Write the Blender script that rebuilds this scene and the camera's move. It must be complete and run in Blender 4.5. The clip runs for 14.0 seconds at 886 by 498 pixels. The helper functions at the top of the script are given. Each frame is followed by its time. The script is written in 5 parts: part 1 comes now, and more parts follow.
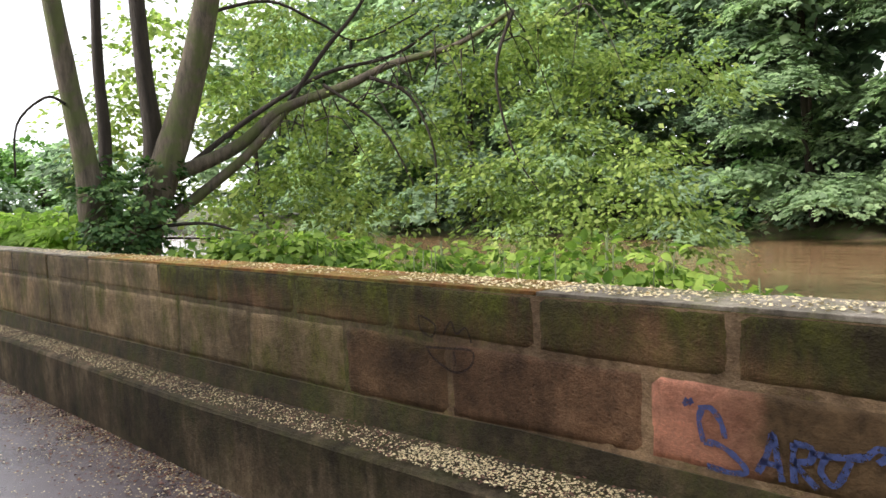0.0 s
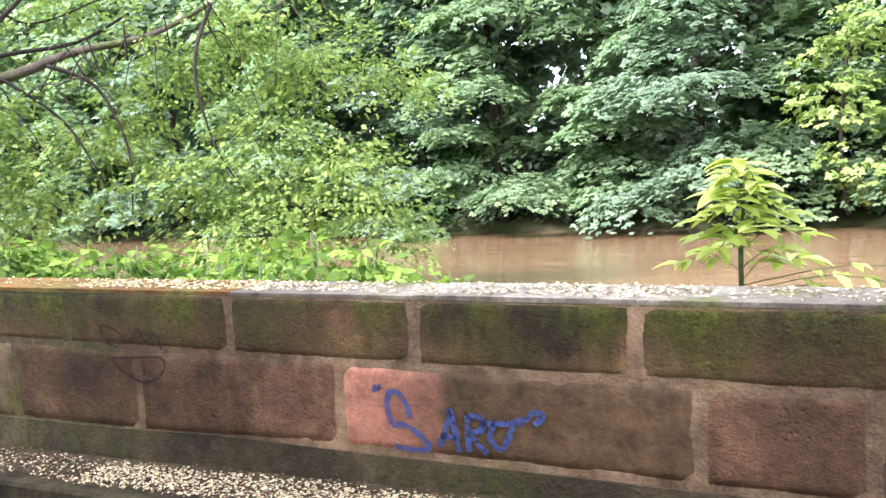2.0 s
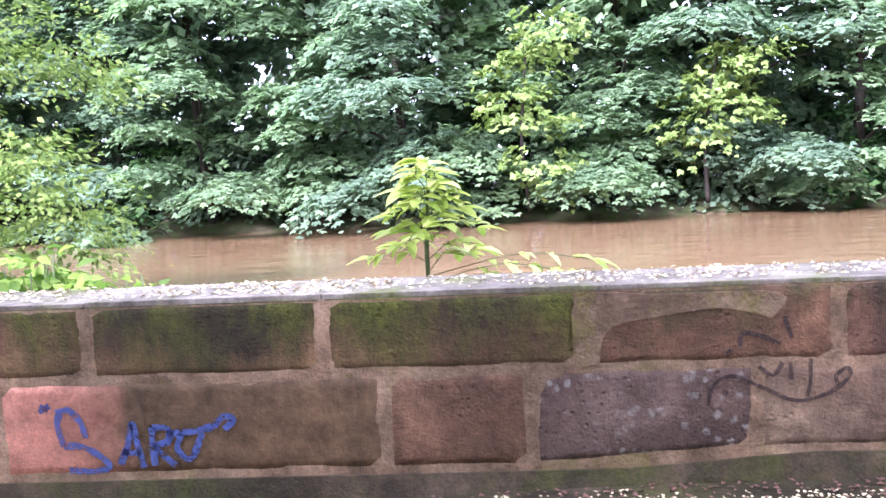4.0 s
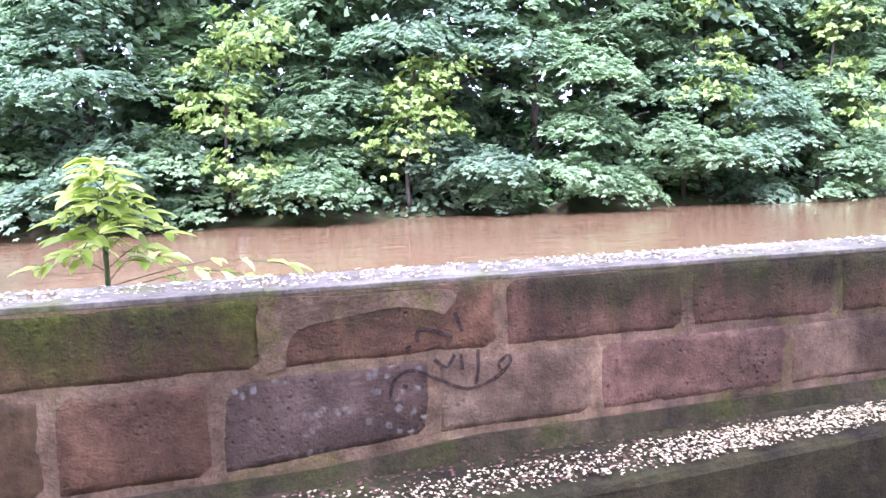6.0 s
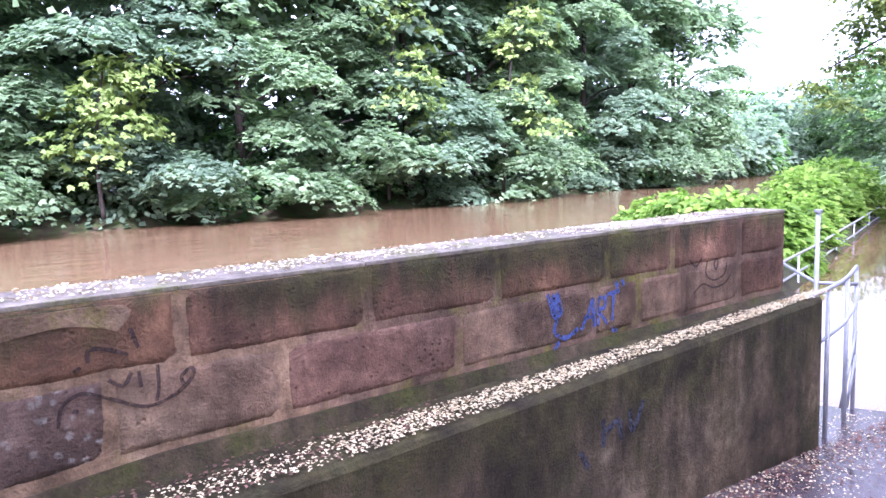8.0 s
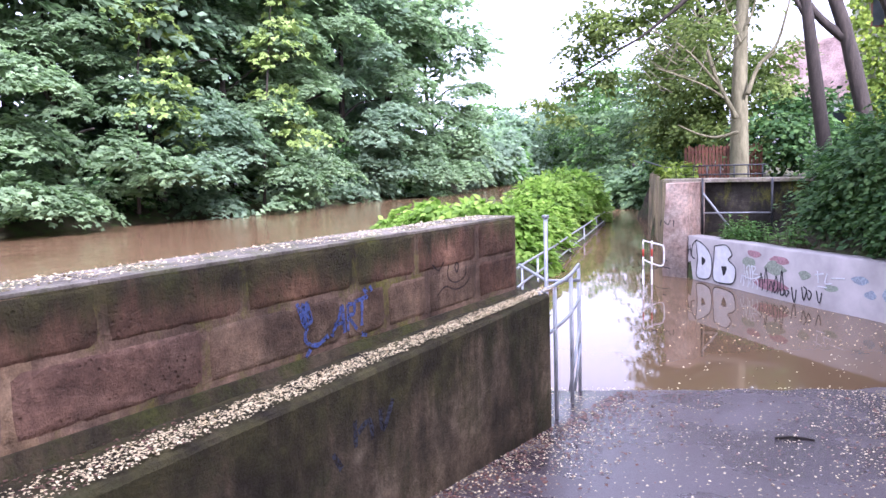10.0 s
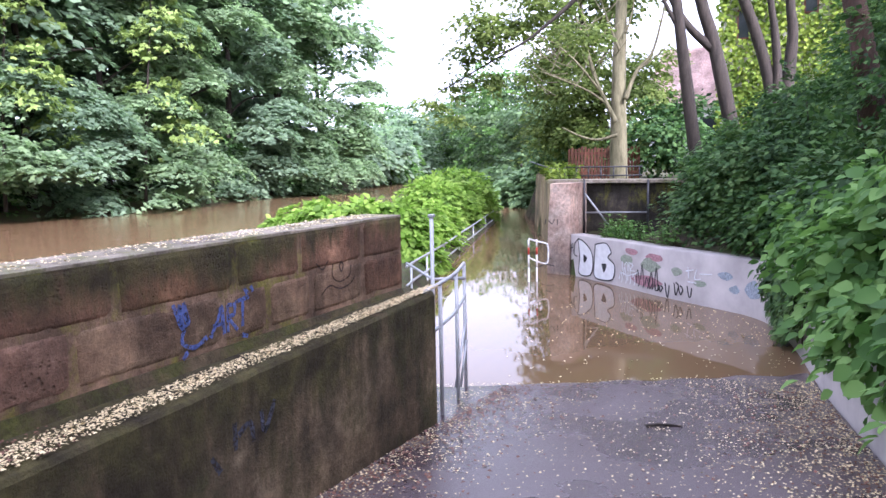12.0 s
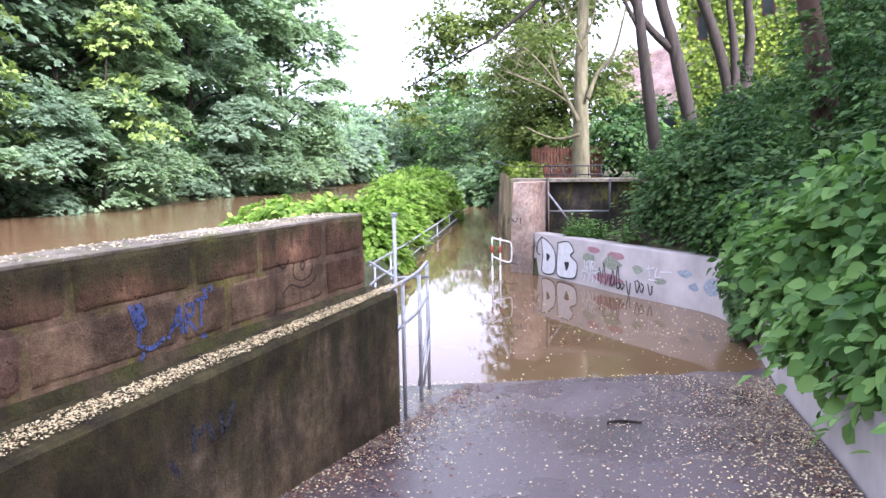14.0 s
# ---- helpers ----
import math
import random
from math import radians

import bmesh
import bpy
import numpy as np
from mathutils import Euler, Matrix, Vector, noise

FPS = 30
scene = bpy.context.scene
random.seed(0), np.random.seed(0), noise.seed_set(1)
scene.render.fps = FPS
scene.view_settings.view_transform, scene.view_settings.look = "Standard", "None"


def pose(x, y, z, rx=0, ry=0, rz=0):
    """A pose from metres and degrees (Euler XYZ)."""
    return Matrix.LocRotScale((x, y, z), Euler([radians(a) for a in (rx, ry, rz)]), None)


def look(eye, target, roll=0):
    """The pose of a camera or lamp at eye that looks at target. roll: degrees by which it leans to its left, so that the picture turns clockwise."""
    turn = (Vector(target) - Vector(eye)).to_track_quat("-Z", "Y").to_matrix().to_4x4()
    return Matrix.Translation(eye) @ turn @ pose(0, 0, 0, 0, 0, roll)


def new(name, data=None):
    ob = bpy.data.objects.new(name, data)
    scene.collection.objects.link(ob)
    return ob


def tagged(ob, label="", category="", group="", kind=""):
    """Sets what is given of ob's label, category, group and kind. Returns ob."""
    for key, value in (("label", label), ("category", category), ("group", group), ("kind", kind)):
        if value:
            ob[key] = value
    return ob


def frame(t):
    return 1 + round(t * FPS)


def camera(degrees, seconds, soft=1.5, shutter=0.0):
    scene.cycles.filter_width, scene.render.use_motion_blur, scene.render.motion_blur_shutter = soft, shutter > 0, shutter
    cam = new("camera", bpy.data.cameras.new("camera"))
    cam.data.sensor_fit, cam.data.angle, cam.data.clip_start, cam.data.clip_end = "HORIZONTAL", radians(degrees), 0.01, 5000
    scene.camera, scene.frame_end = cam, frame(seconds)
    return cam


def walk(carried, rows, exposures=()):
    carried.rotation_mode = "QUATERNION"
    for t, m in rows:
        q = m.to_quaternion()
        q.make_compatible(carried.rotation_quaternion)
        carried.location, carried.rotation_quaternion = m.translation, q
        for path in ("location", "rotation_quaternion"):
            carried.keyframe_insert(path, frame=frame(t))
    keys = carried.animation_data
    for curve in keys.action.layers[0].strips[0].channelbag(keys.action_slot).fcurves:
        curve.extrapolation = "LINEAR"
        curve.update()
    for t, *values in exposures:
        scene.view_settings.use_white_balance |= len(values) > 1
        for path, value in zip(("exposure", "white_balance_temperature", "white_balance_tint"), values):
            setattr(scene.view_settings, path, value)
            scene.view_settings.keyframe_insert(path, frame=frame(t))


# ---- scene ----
cam = camera(60.2, 14.0)
PATH = [
    (0, (2.504, 0.676, 0.616), (1.039, 2.029, 0.479), -2.6),
    (0.5, (2.523, 0.686, 0.616), (1.177, 2.158, 0.462), -2.8),
    (1, (2.545, 0.696, 0.609), (1.345, 2.288, 0.447), -2.9),
    (1.5, (2.569, 0.699, 0.606), (1.527, 2.398, 0.438), -3.0),
    (2, (2.592, 0.712, 0.602), (1.712, 2.5, 0.429), -3.0),
    (2.5, (2.619, 0.725, 0.6), (1.904, 2.584, 0.418), -3.2),
    (3, (2.64, 0.73, 0.594), (2.101, 2.647, 0.405), -3.2),
    (5.5, (2.728, 0.726, 0.586), (3.115, 2.676, 0.362), -1.8),
    (6, (2.75, 0.719, 0.585), (3.317, 2.624, 0.358), -1.5),
    (6.5, (2.776, 0.713, 0.588), (3.513, 2.557, 0.355), -1.4),
    (7, (2.806, 0.679, 0.589), (3.704, 2.451, 0.354), -1.5),
    (7.5, (2.811, 0.645, 0.586), (3.876, 2.322, 0.354), -1.7),
    (8, (2.817, 0.61, 0.588), (4.035, 2.179, 0.356), -1.8),
    (8.5, (2.815, 0.571, 0.59), (4.17, 2.024, 0.36), -1.8),
    (9, (2.814, 0.546, 0.587), (4.285, 1.883, 0.363), -1.9),
    (11.5, (2.79, 0.424, 0.594), (4.548, 1.348, 0.361), -1.4),
    (12, (2.804, 0.432, 0.592), (4.582, 1.321, 0.358), -1.2),
    (12.5, (2.808, 0.433, 0.592), (4.597, 1.298, 0.357), -1.1),
    (13, (2.811, 0.43, 0.591), (4.61, 1.273, 0.355), -1.1),
    (13.5, (2.809, 0.425, 0.592), (4.617, 1.246, 0.354), -1.0),
    (14, (2.813, 0.42, 0.591), (4.629, 1.225, 0.352), -1.0),
]
EXPOSURES = [(0, 1.08, 6550, 12), (0.75, 1.5, 6350, 14), (1.5, 1.95, 6050, 17), (3, 2.15, 5550, 27), (6, 2.25, 5120, 38), (9, 1.88, 5250, 39), (11.5, 1.5, 5500, 29), (12.5, 1.6, 5550, 28), (14, 1.68, 5600, 27)]
walk(cam, [(t, look(eye, target, roll)) for t, eye, target, roll in PATH], EXPOSURES)

# ---- light: bright overcast sky, soft sun from up the river ----
SUN_EL = radians(40)
world = bpy.data.worlds.new("sky")
scene.world = world
world.use_nodes = True
wn, wl = world.node_tree.nodes, world.node_tree.links
sky = wn.new("ShaderNodeTexSky")
sky.sky_type, sky.sun_disc = "NISHITA", False
sky.sun_elevation, sky.sun_rotation = SUN_EL, radians(208)
sky.air_density, sky.dust_density, sky.ozone_density = 1.0, 6.0, 1.0
deck = wn.new("ShaderNodeMix")
deck.data_type = "RGBA"
deck.inputs[0].default_value = 0.82
wl.new(sky.outputs[0], deck.inputs[6])
deck.inputs[7].default_value = (7.6, 7.8, 8.2, 1)
wl.new(deck.outputs[2], wn["Background"].inputs["Color"])
wn["Background"].inputs["Strength"].default_value = 0.15
sun = new("sun", bpy.data.lights.new("sun", "SUN"))
sun.data.energy, sun.data.angle, sun.data.color = 5.0, radians(16), (1.0, 0.96, 0.9)
sun.matrix_world = look((0, 0, 30), (9, 17, 30 - 16))

# ---- materials ----
def node_mat(name):
    m = bpy.data.materials.new(name)
    m.use_nodes = True
    return m, m.node_tree.nodes, m.node_tree.links, m.node_tree.nodes["Principled BSDF"]


def noise_tex(n, l, scale, detail=6.0, rough=0.6, stretch=None, offset=0.0):
    co = n.new("ShaderNodeTexCoord")
    mp = n.new("ShaderNodeMapping")
    mp.inputs["Location"].default_value = (offset, offset * 0.7, offset * 1.3)
    if stretch:
        mp.inputs["Scale"].default_value = stretch
    l.new(co.outputs["Object"], mp.inputs["Vector"])
    t = n.new("ShaderNodeTexNoise")
    t.inputs["Scale"].default_value, t.inputs["Detail"].default_value, t.inputs["Roughness"].default_value = scale, detail, rough
    l.new(mp.outputs[0], t.inputs["Vector"])
    return t


def ramp(n, l, source, stops):
    r = n.new("ShaderNodeValToRGB")
    e = r.color_ramp.elements
    while len(e) < len(stops):
        e.new(0.5)
    for el, (p, c) in zip(e, stops):
        el.position = p
        el.color = (*c, 1) if len(c) == 3 else (c[0], c[0], c[0], 1)
    l.new(source, r.inputs[0])
    return r.outputs[0]


def blend(n, l, fac, a, b, mode="MIX"):
    x = n.new("ShaderNodeMix")
    x.data_type, x.blend_type = "RGBA", mode
    for value, socket in ((fac, x.inputs[0]), (a, x.inputs[6]), (b, x.inputs[7])):
        if isinstance(value, (int, float)):
            socket.default_value = value
        elif isinstance(value, tuple):
            socket.default_value = (*value, 1)
        else:
            l.new(value, socket)
    return x.outputs[2]


def relief(n, l, b, source, strength, distance=0.01):
    k = n.new("ShaderNodeBump")
    k.inputs["Strength"].default_value, k.inputs["Distance"].default_value = strength, distance
    l.new(source, k.inputs["Height"])
    l.new(k.outputs[0], b.inputs["Normal"])


def mineral(name, dark, mid, light, scale=3.0, rough=0.85, grain=90.0, bump=0.8, moss=0.0, streak=0.0, lichen=0.0, mosscol=(0.15, 0.145, 0.018), vary=0.0, zmoss=None, pits=0.0, algae=None, along=None):
    """Stone, concrete or mortar: two scales of colour, moss patches, run-off streaks and lichen spots."""
    m, n, l, b = node_mat(name)
    big, fine = noise_tex(n, l, scale, 7), noise_tex(n, l, grain, 4, 0.7)
    col = ramp(n, l, big.outputs[0], [(0.3, dark), (0.5, mid), (0.72, light)])
    mott = noise_tex(n, l, 16.0, 6, 0.7, None, 1.0)
    col = blend(n, l, 0.7, col, ramp(n, l, mott.outputs[0], [(0.3, (0.45,)), (0.5, (1.0,)), (0.7, (1.55,))]), "MULTIPLY")
    col = blend(n, l, 0.5, col, ramp(n, l, fine.outputs[0], [(0.32, (0.6,)), (0.68, (1.3,))]), "MULTIPLY")
    wide = noise_tex(n, l, 1.1, 5, 0.6, None, 6.0)
    col = blend(n, l, 0.75, col, ramp(n, l, wide.outputs[0], [(0.34, (0.45,)), (0.5, (0.95,)), (0.66, (1.5,))]), "MULTIPLY")
    if along:
        # a second tone that takes over along the stone
        co, sep, mr = n.new("ShaderNodeTexCoord"), n.new("ShaderNodeSeparateXYZ"), n.new("ShaderNodeMapRange")
        l.new(co.outputs["Object"], sep.inputs[0])
        drift = noise_tex(n, l, 6.0, 6, 0.65, None, 2.5)
        k = n.new("ShaderNodeMath")
        k.operation = "MULTIPLY_ADD"
        k.inputs[1].default_value = 0.35
        l.new(drift.outputs[0], k.inputs[0])
        l.new(sep.outputs[0], k.inputs[2])
        l.new(k.outputs[0], mr.inputs[0])
        mr.inputs[1].default_value, mr.inputs[2].default_value = along[0] + 0.17, along[1] + 0.17
        tone = ramp(n, l, mott.outputs[0], [(0.3, tuple(c * 0.5 for c in along[2])), (0.7, tuple(c * 1.5 for c in along[2]))])
        col = blend(n, l, mr.outputs[0], col, tone)
    if vary:
        info = n.new("ShaderNodeObjectInfo")
        col = blend(n, l, vary, col, ramp(n, l, info.outputs["Random"], [(0.0, (0.5, 0.45, 0.42)), (0.5, (1.0, 0.95, 0.9)), (1.0, (1.35, 1.1, 0.95))]), "MULTIPLY")
    if streak:
        s = noise_tex(n, l, 4.0, 7, 0.65, (1.0, 1.0, 0.22), 3.0)
        s2 = noise_tex(n, l, 0.9, 4, 0.6, (1.0, 1.0, 1.3), 8.0)
        mix = n.new("ShaderNodeMath")
        mix.operation = "MULTIPLY_ADD"
        mix.inputs[1].default_value = 0.5
        l.new(s.outputs[0], mix.inputs[0])
        half = n.new("ShaderNodeMath")
        half.operation = "MULTIPLY"
        half.inputs[1].default_value = 0.5
        l.new(s2.outputs[0], half.inputs[0])
        l.new(half.outputs[0], mix.inputs[2])
        col = blend(n, l, streak, col, ramp(n, l, mix.outputs[0], [(0.43, (0.28, 0.25, 0.2)), (0.5, (0.9, 0.87, 0.82)), (0.57, (1.9, 1.75, 1.6))]), "MULTIPLY")
    if algae:
        # black-green growth that runs down from the damp top edge in tongues
        co, sep, mr = n.new("ShaderNodeTexCoord"), n.new("ShaderNodeSeparateXYZ"), n.new("ShaderNodeMapRange")
        l.new(co.outputs["Object"], sep.inputs[0])
        l.new(sep.outputs[2], mr.inputs[0])
        mr.clamp = False
        mr.inputs[1].default_value, mr.inputs[2].default_value = algae
        mr.inputs[3].default_value, mr.inputs[4].default_value = -0.1, 0.22
        total = mr.outputs[0]
        for sc, st, off, w in ((7.0, (1.0, 1.0, 0.1), 2.0, 0.55), (1.3, (1.0, 1.0, 0.5), 5.0, 0.9), (30.0, (1.0, 1.0, 0.2), 1.0, 0.2)):
            s = noise_tex(n, l, sc, 6, 0.65, st, off)
            k = n.new("ShaderNodeMath")
            k.operation = "MULTIPLY_ADD"
            k.inputs[1].default_value = w
            l.new(s.outputs[0], k.inputs[0])
            l.new(total, k.inputs[2])
            total = k.outputs[0]
        gv = noise_tex(n, l, 5.0, 6, 0.7, None, 3.0)
        col = blend(n, l, ramp(n, l, total, [(0.82, (0.0,)), (0.92, (0.6,)), (1.08, (0.95,))]), col, ramp(n, l, gv.outputs[0], [(0.35, (0.024, 0.019, 0.012)), (0.52, (0.052, 0.044, 0.019)), (0.68, (0.095, 0.084, 0.03))]))
    if moss:
        s = noise_tex(n, l, 3.2, 10, 0.78, (1.0, 1.0, 0.55), 9.0)
        f = ramp(n, l, s.outputs[0], [(0.55 - 0.2 * moss, (0.0,)), (0.72 - 0.2 * moss, (0.9,))])
        if zmoss:
            co, sep, mr = n.new("ShaderNodeTexCoord"), n.new("ShaderNodeSeparateXYZ"), n.new("ShaderNodeMapRange")
            l.new(co.outputs["Object"], sep.inputs[0])
            l.new(sep.outputs[2], mr.inputs[0])
            mr.inputs[1].default_value, mr.inputs[2].default_value = zmoss
            f = blend(n, l, 1.0, f, mr.outputs[0], "MULTIPLY")
        mv = noise_tex(n, l, 45.0, 4, 0.7, None, 2.0)
        col = blend(n, l, f, col, ramp(n, l, mv.outputs[0], [(0.3, tuple(c * 0.5 for c in mosscol)), (0.7, tuple(c * 1.7 for c in mosscol))]))
    pit = None
    if pits:
        v = n.new("ShaderNodeTexVoronoi")
        v.inputs["Scale"].default_value = 38.0
        v.inputs["Randomness"].default_value = 1.0
        co = n.new("ShaderNodeTexCoord")
        l.new(co.outputs["Object"], v.inputs["Vector"])
        where = noise_tex(n, l, 5.0, 5, 0.6, None, 7.0)
        hole = ramp(n, l, v.outputs["Distance"], [(0.1, (1.0,)), (0.3, (0.0,))])
        hole = blend(n, l, 1.0, hole, ramp(n, l, where.outputs[0], [(0.48, (0.0,)), (0.6, (pits,))]), "MULTIPLY")
        col = blend(n, l, hole, col, blend(n, l, 1.0, col, (0.5, 0.46, 0.44), "MULTIPLY"))
        pit = hole
    if lichen:
        v = n.new("ShaderNodeTexVoronoi")
        v.inputs["Scale"].default_value = 26.0
        co = n.new("ShaderNodeTexCoord")
        l.new(co.outputs["Object"], v.inputs["Vector"])
        wob = noise_tex(n, l, 30.0, 4, 0.6, None, 3.0)
        warp = n.new("ShaderNodeVectorMath")
        warp.operation = "MULTIPLY_ADD"
        warp.inputs[1].default_value = (0.035, 0.035, 0.035)
        l.new(wob.outputs["Color"], warp.inputs[0])
        l.new(co.outputs["Object"], warp.inputs[2])
        l.new(warp.outputs[0], v.inputs["Vector"])
        f = ramp(n, l, v.outputs["Distance"], [(0.16, (lichen,)), (0.36, (0.0,))])
        g = noise_tex(n, l, 4.0, 3, 0.5, None, 5.0)
        f = blend(n, l, 1.0, f, ramp(n, l, g.outputs[0], [(0.48, (0.0,)), (0.6, (1.0,))]), "MULTIPLY")
        col = blend(n, l, f, col, (0.42, 0.4, 0.34))
    l.new(col, b.inputs["Base Color"])
    l.new(ramp(n, l, big.outputs[0], [(0.3, (rough - 0.2,)), (0.7, (rough,))]), b.inputs["Roughness"])
    b.inputs["Specular IOR Level"].default_value = 0.2
    h = blend(n, l, 0.35, mott.outputs[0], fine.outputs[0])
    if pit:
        h = blend(n, l, pit, h, (0.0, 0.0, 0.0))
    relief(n, l, b, h, bump, 0.035)
    return m


def leafy(name, dark, mid, light, translucent=0.35, rough=0.62, patch=0.6, gloss=0.2):
    """Leaves: every leaf its own shade, drifting over the plant."""
    m, n, l, b = node_mat(name)
    geo = n.new("ShaderNodeNewGeometry")
    big = noise_tex(n, l, patch, 4)
    add = n.new("ShaderNodeMath")
    add.operation = "MULTIPLY_ADD"
    l.new(geo.outputs["Random Per Island"], add.inputs[0])
    add.inputs[1].default_value = 0.55
    l.new(big.outputs[0], add.inputs[2])
    col = ramp(n, l, add.outputs[0], [(0.4, dark), (0.75, mid), (1.05, light)])
    l.new(col, b.inputs["Base Color"])
    b.inputs["Roughness"].default_value = rough
    b.inputs["Specular IOR Level"].default_value = gloss
    tr, mix = n.new("ShaderNodeBsdfTranslucent"), n.new("ShaderNodeMixShader")
    l.new(blend(n, l, 1.0, col, (1.15, 1.25, 1.0), "MULTIPLY"), tr.inputs[0])
    mix.inputs[0].default_value = translucent
    l.new(b.outputs[0], mix.inputs[1])
    l.new(tr.outputs[0], mix.inputs[2])
    l.new(mix.outputs[0], n["Material Output"].inputs[0])
    return m


def plain(name, col, rough=0.6, metal=0.0, var=0.3, scale=20.0, bump=0.15):
    m, n, l, b = node_mat(name)
    t = noise_tex(n, l, scale, 5)
    lo, hi = tuple(c * (1 - var) for c in col), tuple(min(1, c * (1 + var)) for c in col)
    l.new(ramp(n, l, t.outputs[0], [(0.3, lo), (0.7, hi)]), b.inputs["Base Color"])
    b.inputs["Roughness"].default_value, b.inputs["Metallic"].default_value = rough, metal
    relief(n, l, b, t.outputs[0], bump, 0.005)
    return m


def spray(name, col):
    """Sprayed paint worn thin, so that the stone shows through in specks."""
    m = plain(name, col, 0.7, 0.0, 0.35, 40.0)
    n, l = m.node_tree.nodes, m.node_tree.links
    b = n["Principled BSDF"]
    worn = noise_tex(n, l, 60.0, 5, 0.75, None, 4.0)
    l.new(ramp(n, l, worn.outputs[0], [(0.28, (0.1,)), (0.5, (0.85,))]), b.inputs["Alpha"])
    return m


def bark_mat(name, dark, light, moss=0.0):
    m, n, l, b = node_mat(name)
    t = noise_tex(n, l, 14.0, 8, 0.7, (1, 1, 0.22))
    col = ramp(n, l, t.outputs[0], [(0.35, dark), (0.68, light)])
    if moss:
        g = noise_tex(n, l, 3.0, 6, 0.6, None, 4.0)
        col = blend(n, l, ramp(n, l, g.outputs[0], [(0.6 - 0.3 * moss, (0.0,)), (0.75 - 0.3 * moss, (0.85,))]), col, (0.075, 0.09, 0.025))
    l.new(col, b.inputs["Base Color"])
    b.inputs["Roughness"].default_value = 0.9
    relief(n, l, b, t.outputs[0], 0.8, 0.03)
    return m


def water_mat():
    """Muddy flood water: brown and opaque, glossy, rippled out in the stream and calm over the path."""
    m, n, l, b = node_mat("muddy water")
    t = noise_tex(n, l, 0.5, 6, 0.6, (0.35, 1.0, 1.0))
    l.new(ramp(n, l, t.outputs[0], [(0.3, (0.137, 0.084, 0.044)), (0.7, (0.177, 0.112, 0.061))]), b.inputs["Base Color"])
    b.inputs["IOR"].default_value = 1.33
    b.inputs["Roughness"].default_value = 0.03
    co, sep, mr = n.new("ShaderNodeTexCoord"), n.new("ShaderNodeSeparateXYZ"), n.new("ShaderNodeMapRange")
    l.new(co.outputs["Object"], sep.inputs[0])
    l.new(sep.outputs[1], mr.inputs[0])
    mr.inputs[1].default_value, mr.inputs[2].default_value, mr.inputs[3].default_value, mr.inputs[4].default_value = 5.5, 10.0, 0.03, 0.5
    rip = noise_tex(n, l, 2.2, 4, 0.55, (0.5, 1.0, 1.0), 2.0)
    k = n.new("ShaderNodeBump")
    k.inputs["Distance"].default_value = 0.06
    l.new(mr.outputs[0], k.inputs["Strength"])
    l.new(rip.outputs[0], k.inputs["Height"])
    l.new(k.outputs[0], b.inputs["Normal"])
    return m


def asphalt_mat():
    m, n, l, b = node_mat("wet asphalt")
    big, fine = noise_tex(n, l, 1.1, 6), noise_tex(n, l, 160, 3, 0.7)
    col = ramp(n, l, big.outputs[0], [(0.35, (0.078, 0.058, 0.062)), (0.65, (0.125, 0.096, 0.102))])
    col = blend(n, l, 0.5, col, ramp(n, l, fine.outputs[0], [(0.35, (0.5,)), (0.7, (1.4,))]), "MULTIPLY")
    l.new(col, b.inputs["Base Color"])
    l.new(ramp(n, l, big.outputs[0], [(0.35, (0.16,)), (0.65, (0.42,))]), b.inputs["Roughness"])
    relief(n, l, b, fine.outputs[0], 0.35, 0.004)
    return m


CRUST = (0.02, 0.23)
M_red = mineral("red sandstone", (0.11, 0.064, 0.038), (0.185, 0.105, 0.061), (0.28, 0.165, 0.1), 4.0, moss=0.15, streak=0.4, zmoss=(-0.3, 0.2), vary=0.3, pits=0.5, mosscol=(0.07, 0.07, 0.02), algae=CRUST)
M_mossy = mineral("mossy sandstone", (0.085, 0.052, 0.03), (0.16, 0.096, 0.052), (0.25, 0.15, 0.085), 3.5, moss=0.66, streak=0.4, zmoss=(-0.1, 0.2), vary=0.35, pits=0.4, mosscol=(0.1, 0.108, 0.014), algae=(-0.04, 0.24))
M_salmon = mineral("salmon sandstone stained olive", (0.34, 0.14, 0.09), (0.46, 0.205, 0.135), (0.54, 0.27, 0.19), 5.0, bump=0.4, streak=0.2, along=(1.3, 1.52, (0.13, 0.082, 0.043)))
M_lichen = mineral("grey lichened sandstone", (0.075, 0.05, 0.037), (0.135, 0.09, 0.068), (0.21, 0.15, 0.115), 4.0, lichen=0.5, streak=0.4, pits=0.6)
M_buff = mineral("buff sandstone", (0.14, 0.105, 0.062), (0.24, 0.18, 0.108), (0.34, 0.265, 0.17), 3.0, streak=0.4, moss=0.4, vary=0.3, mosscol=(0.11, 0.105, 0.025), algae=(0.2, 0.6))
M_capmoss = mineral("orange moss on coping", (0.16, 0.08, 0.03), (0.28, 0.12, 0.03), (0.32, 0.22, 0.06), 7.0, moss=0.5, bump=0.7, mosscol=(0.16, 0.15, 0.03))
M_cap = mineral("weathered coping", (0.16, 0.13, 0.1), (0.27, 0.23, 0.18), (0.39, 0.34, 0.28), 5.0, moss=0.3, bump=0.6, mosscol=(0.12, 0.13, 0.03))
M_mortar = mineral("lime mortar", (0.165, 0.108, 0.064), (0.255, 0.17, 0.102), (0.35, 0.245, 0.155), 8.0, bump=0.7, moss=0.12, streak=0.3)
M_pinkbuff = mineral("pinkish buff sandstone", (0.115, 0.076, 0.052), (0.19, 0.13, 0.088), (0.31, 0.225, 0.15), 3.0, streak=0.6, vary=0.4, pits=0.4, algae=(0.25, 0.6))
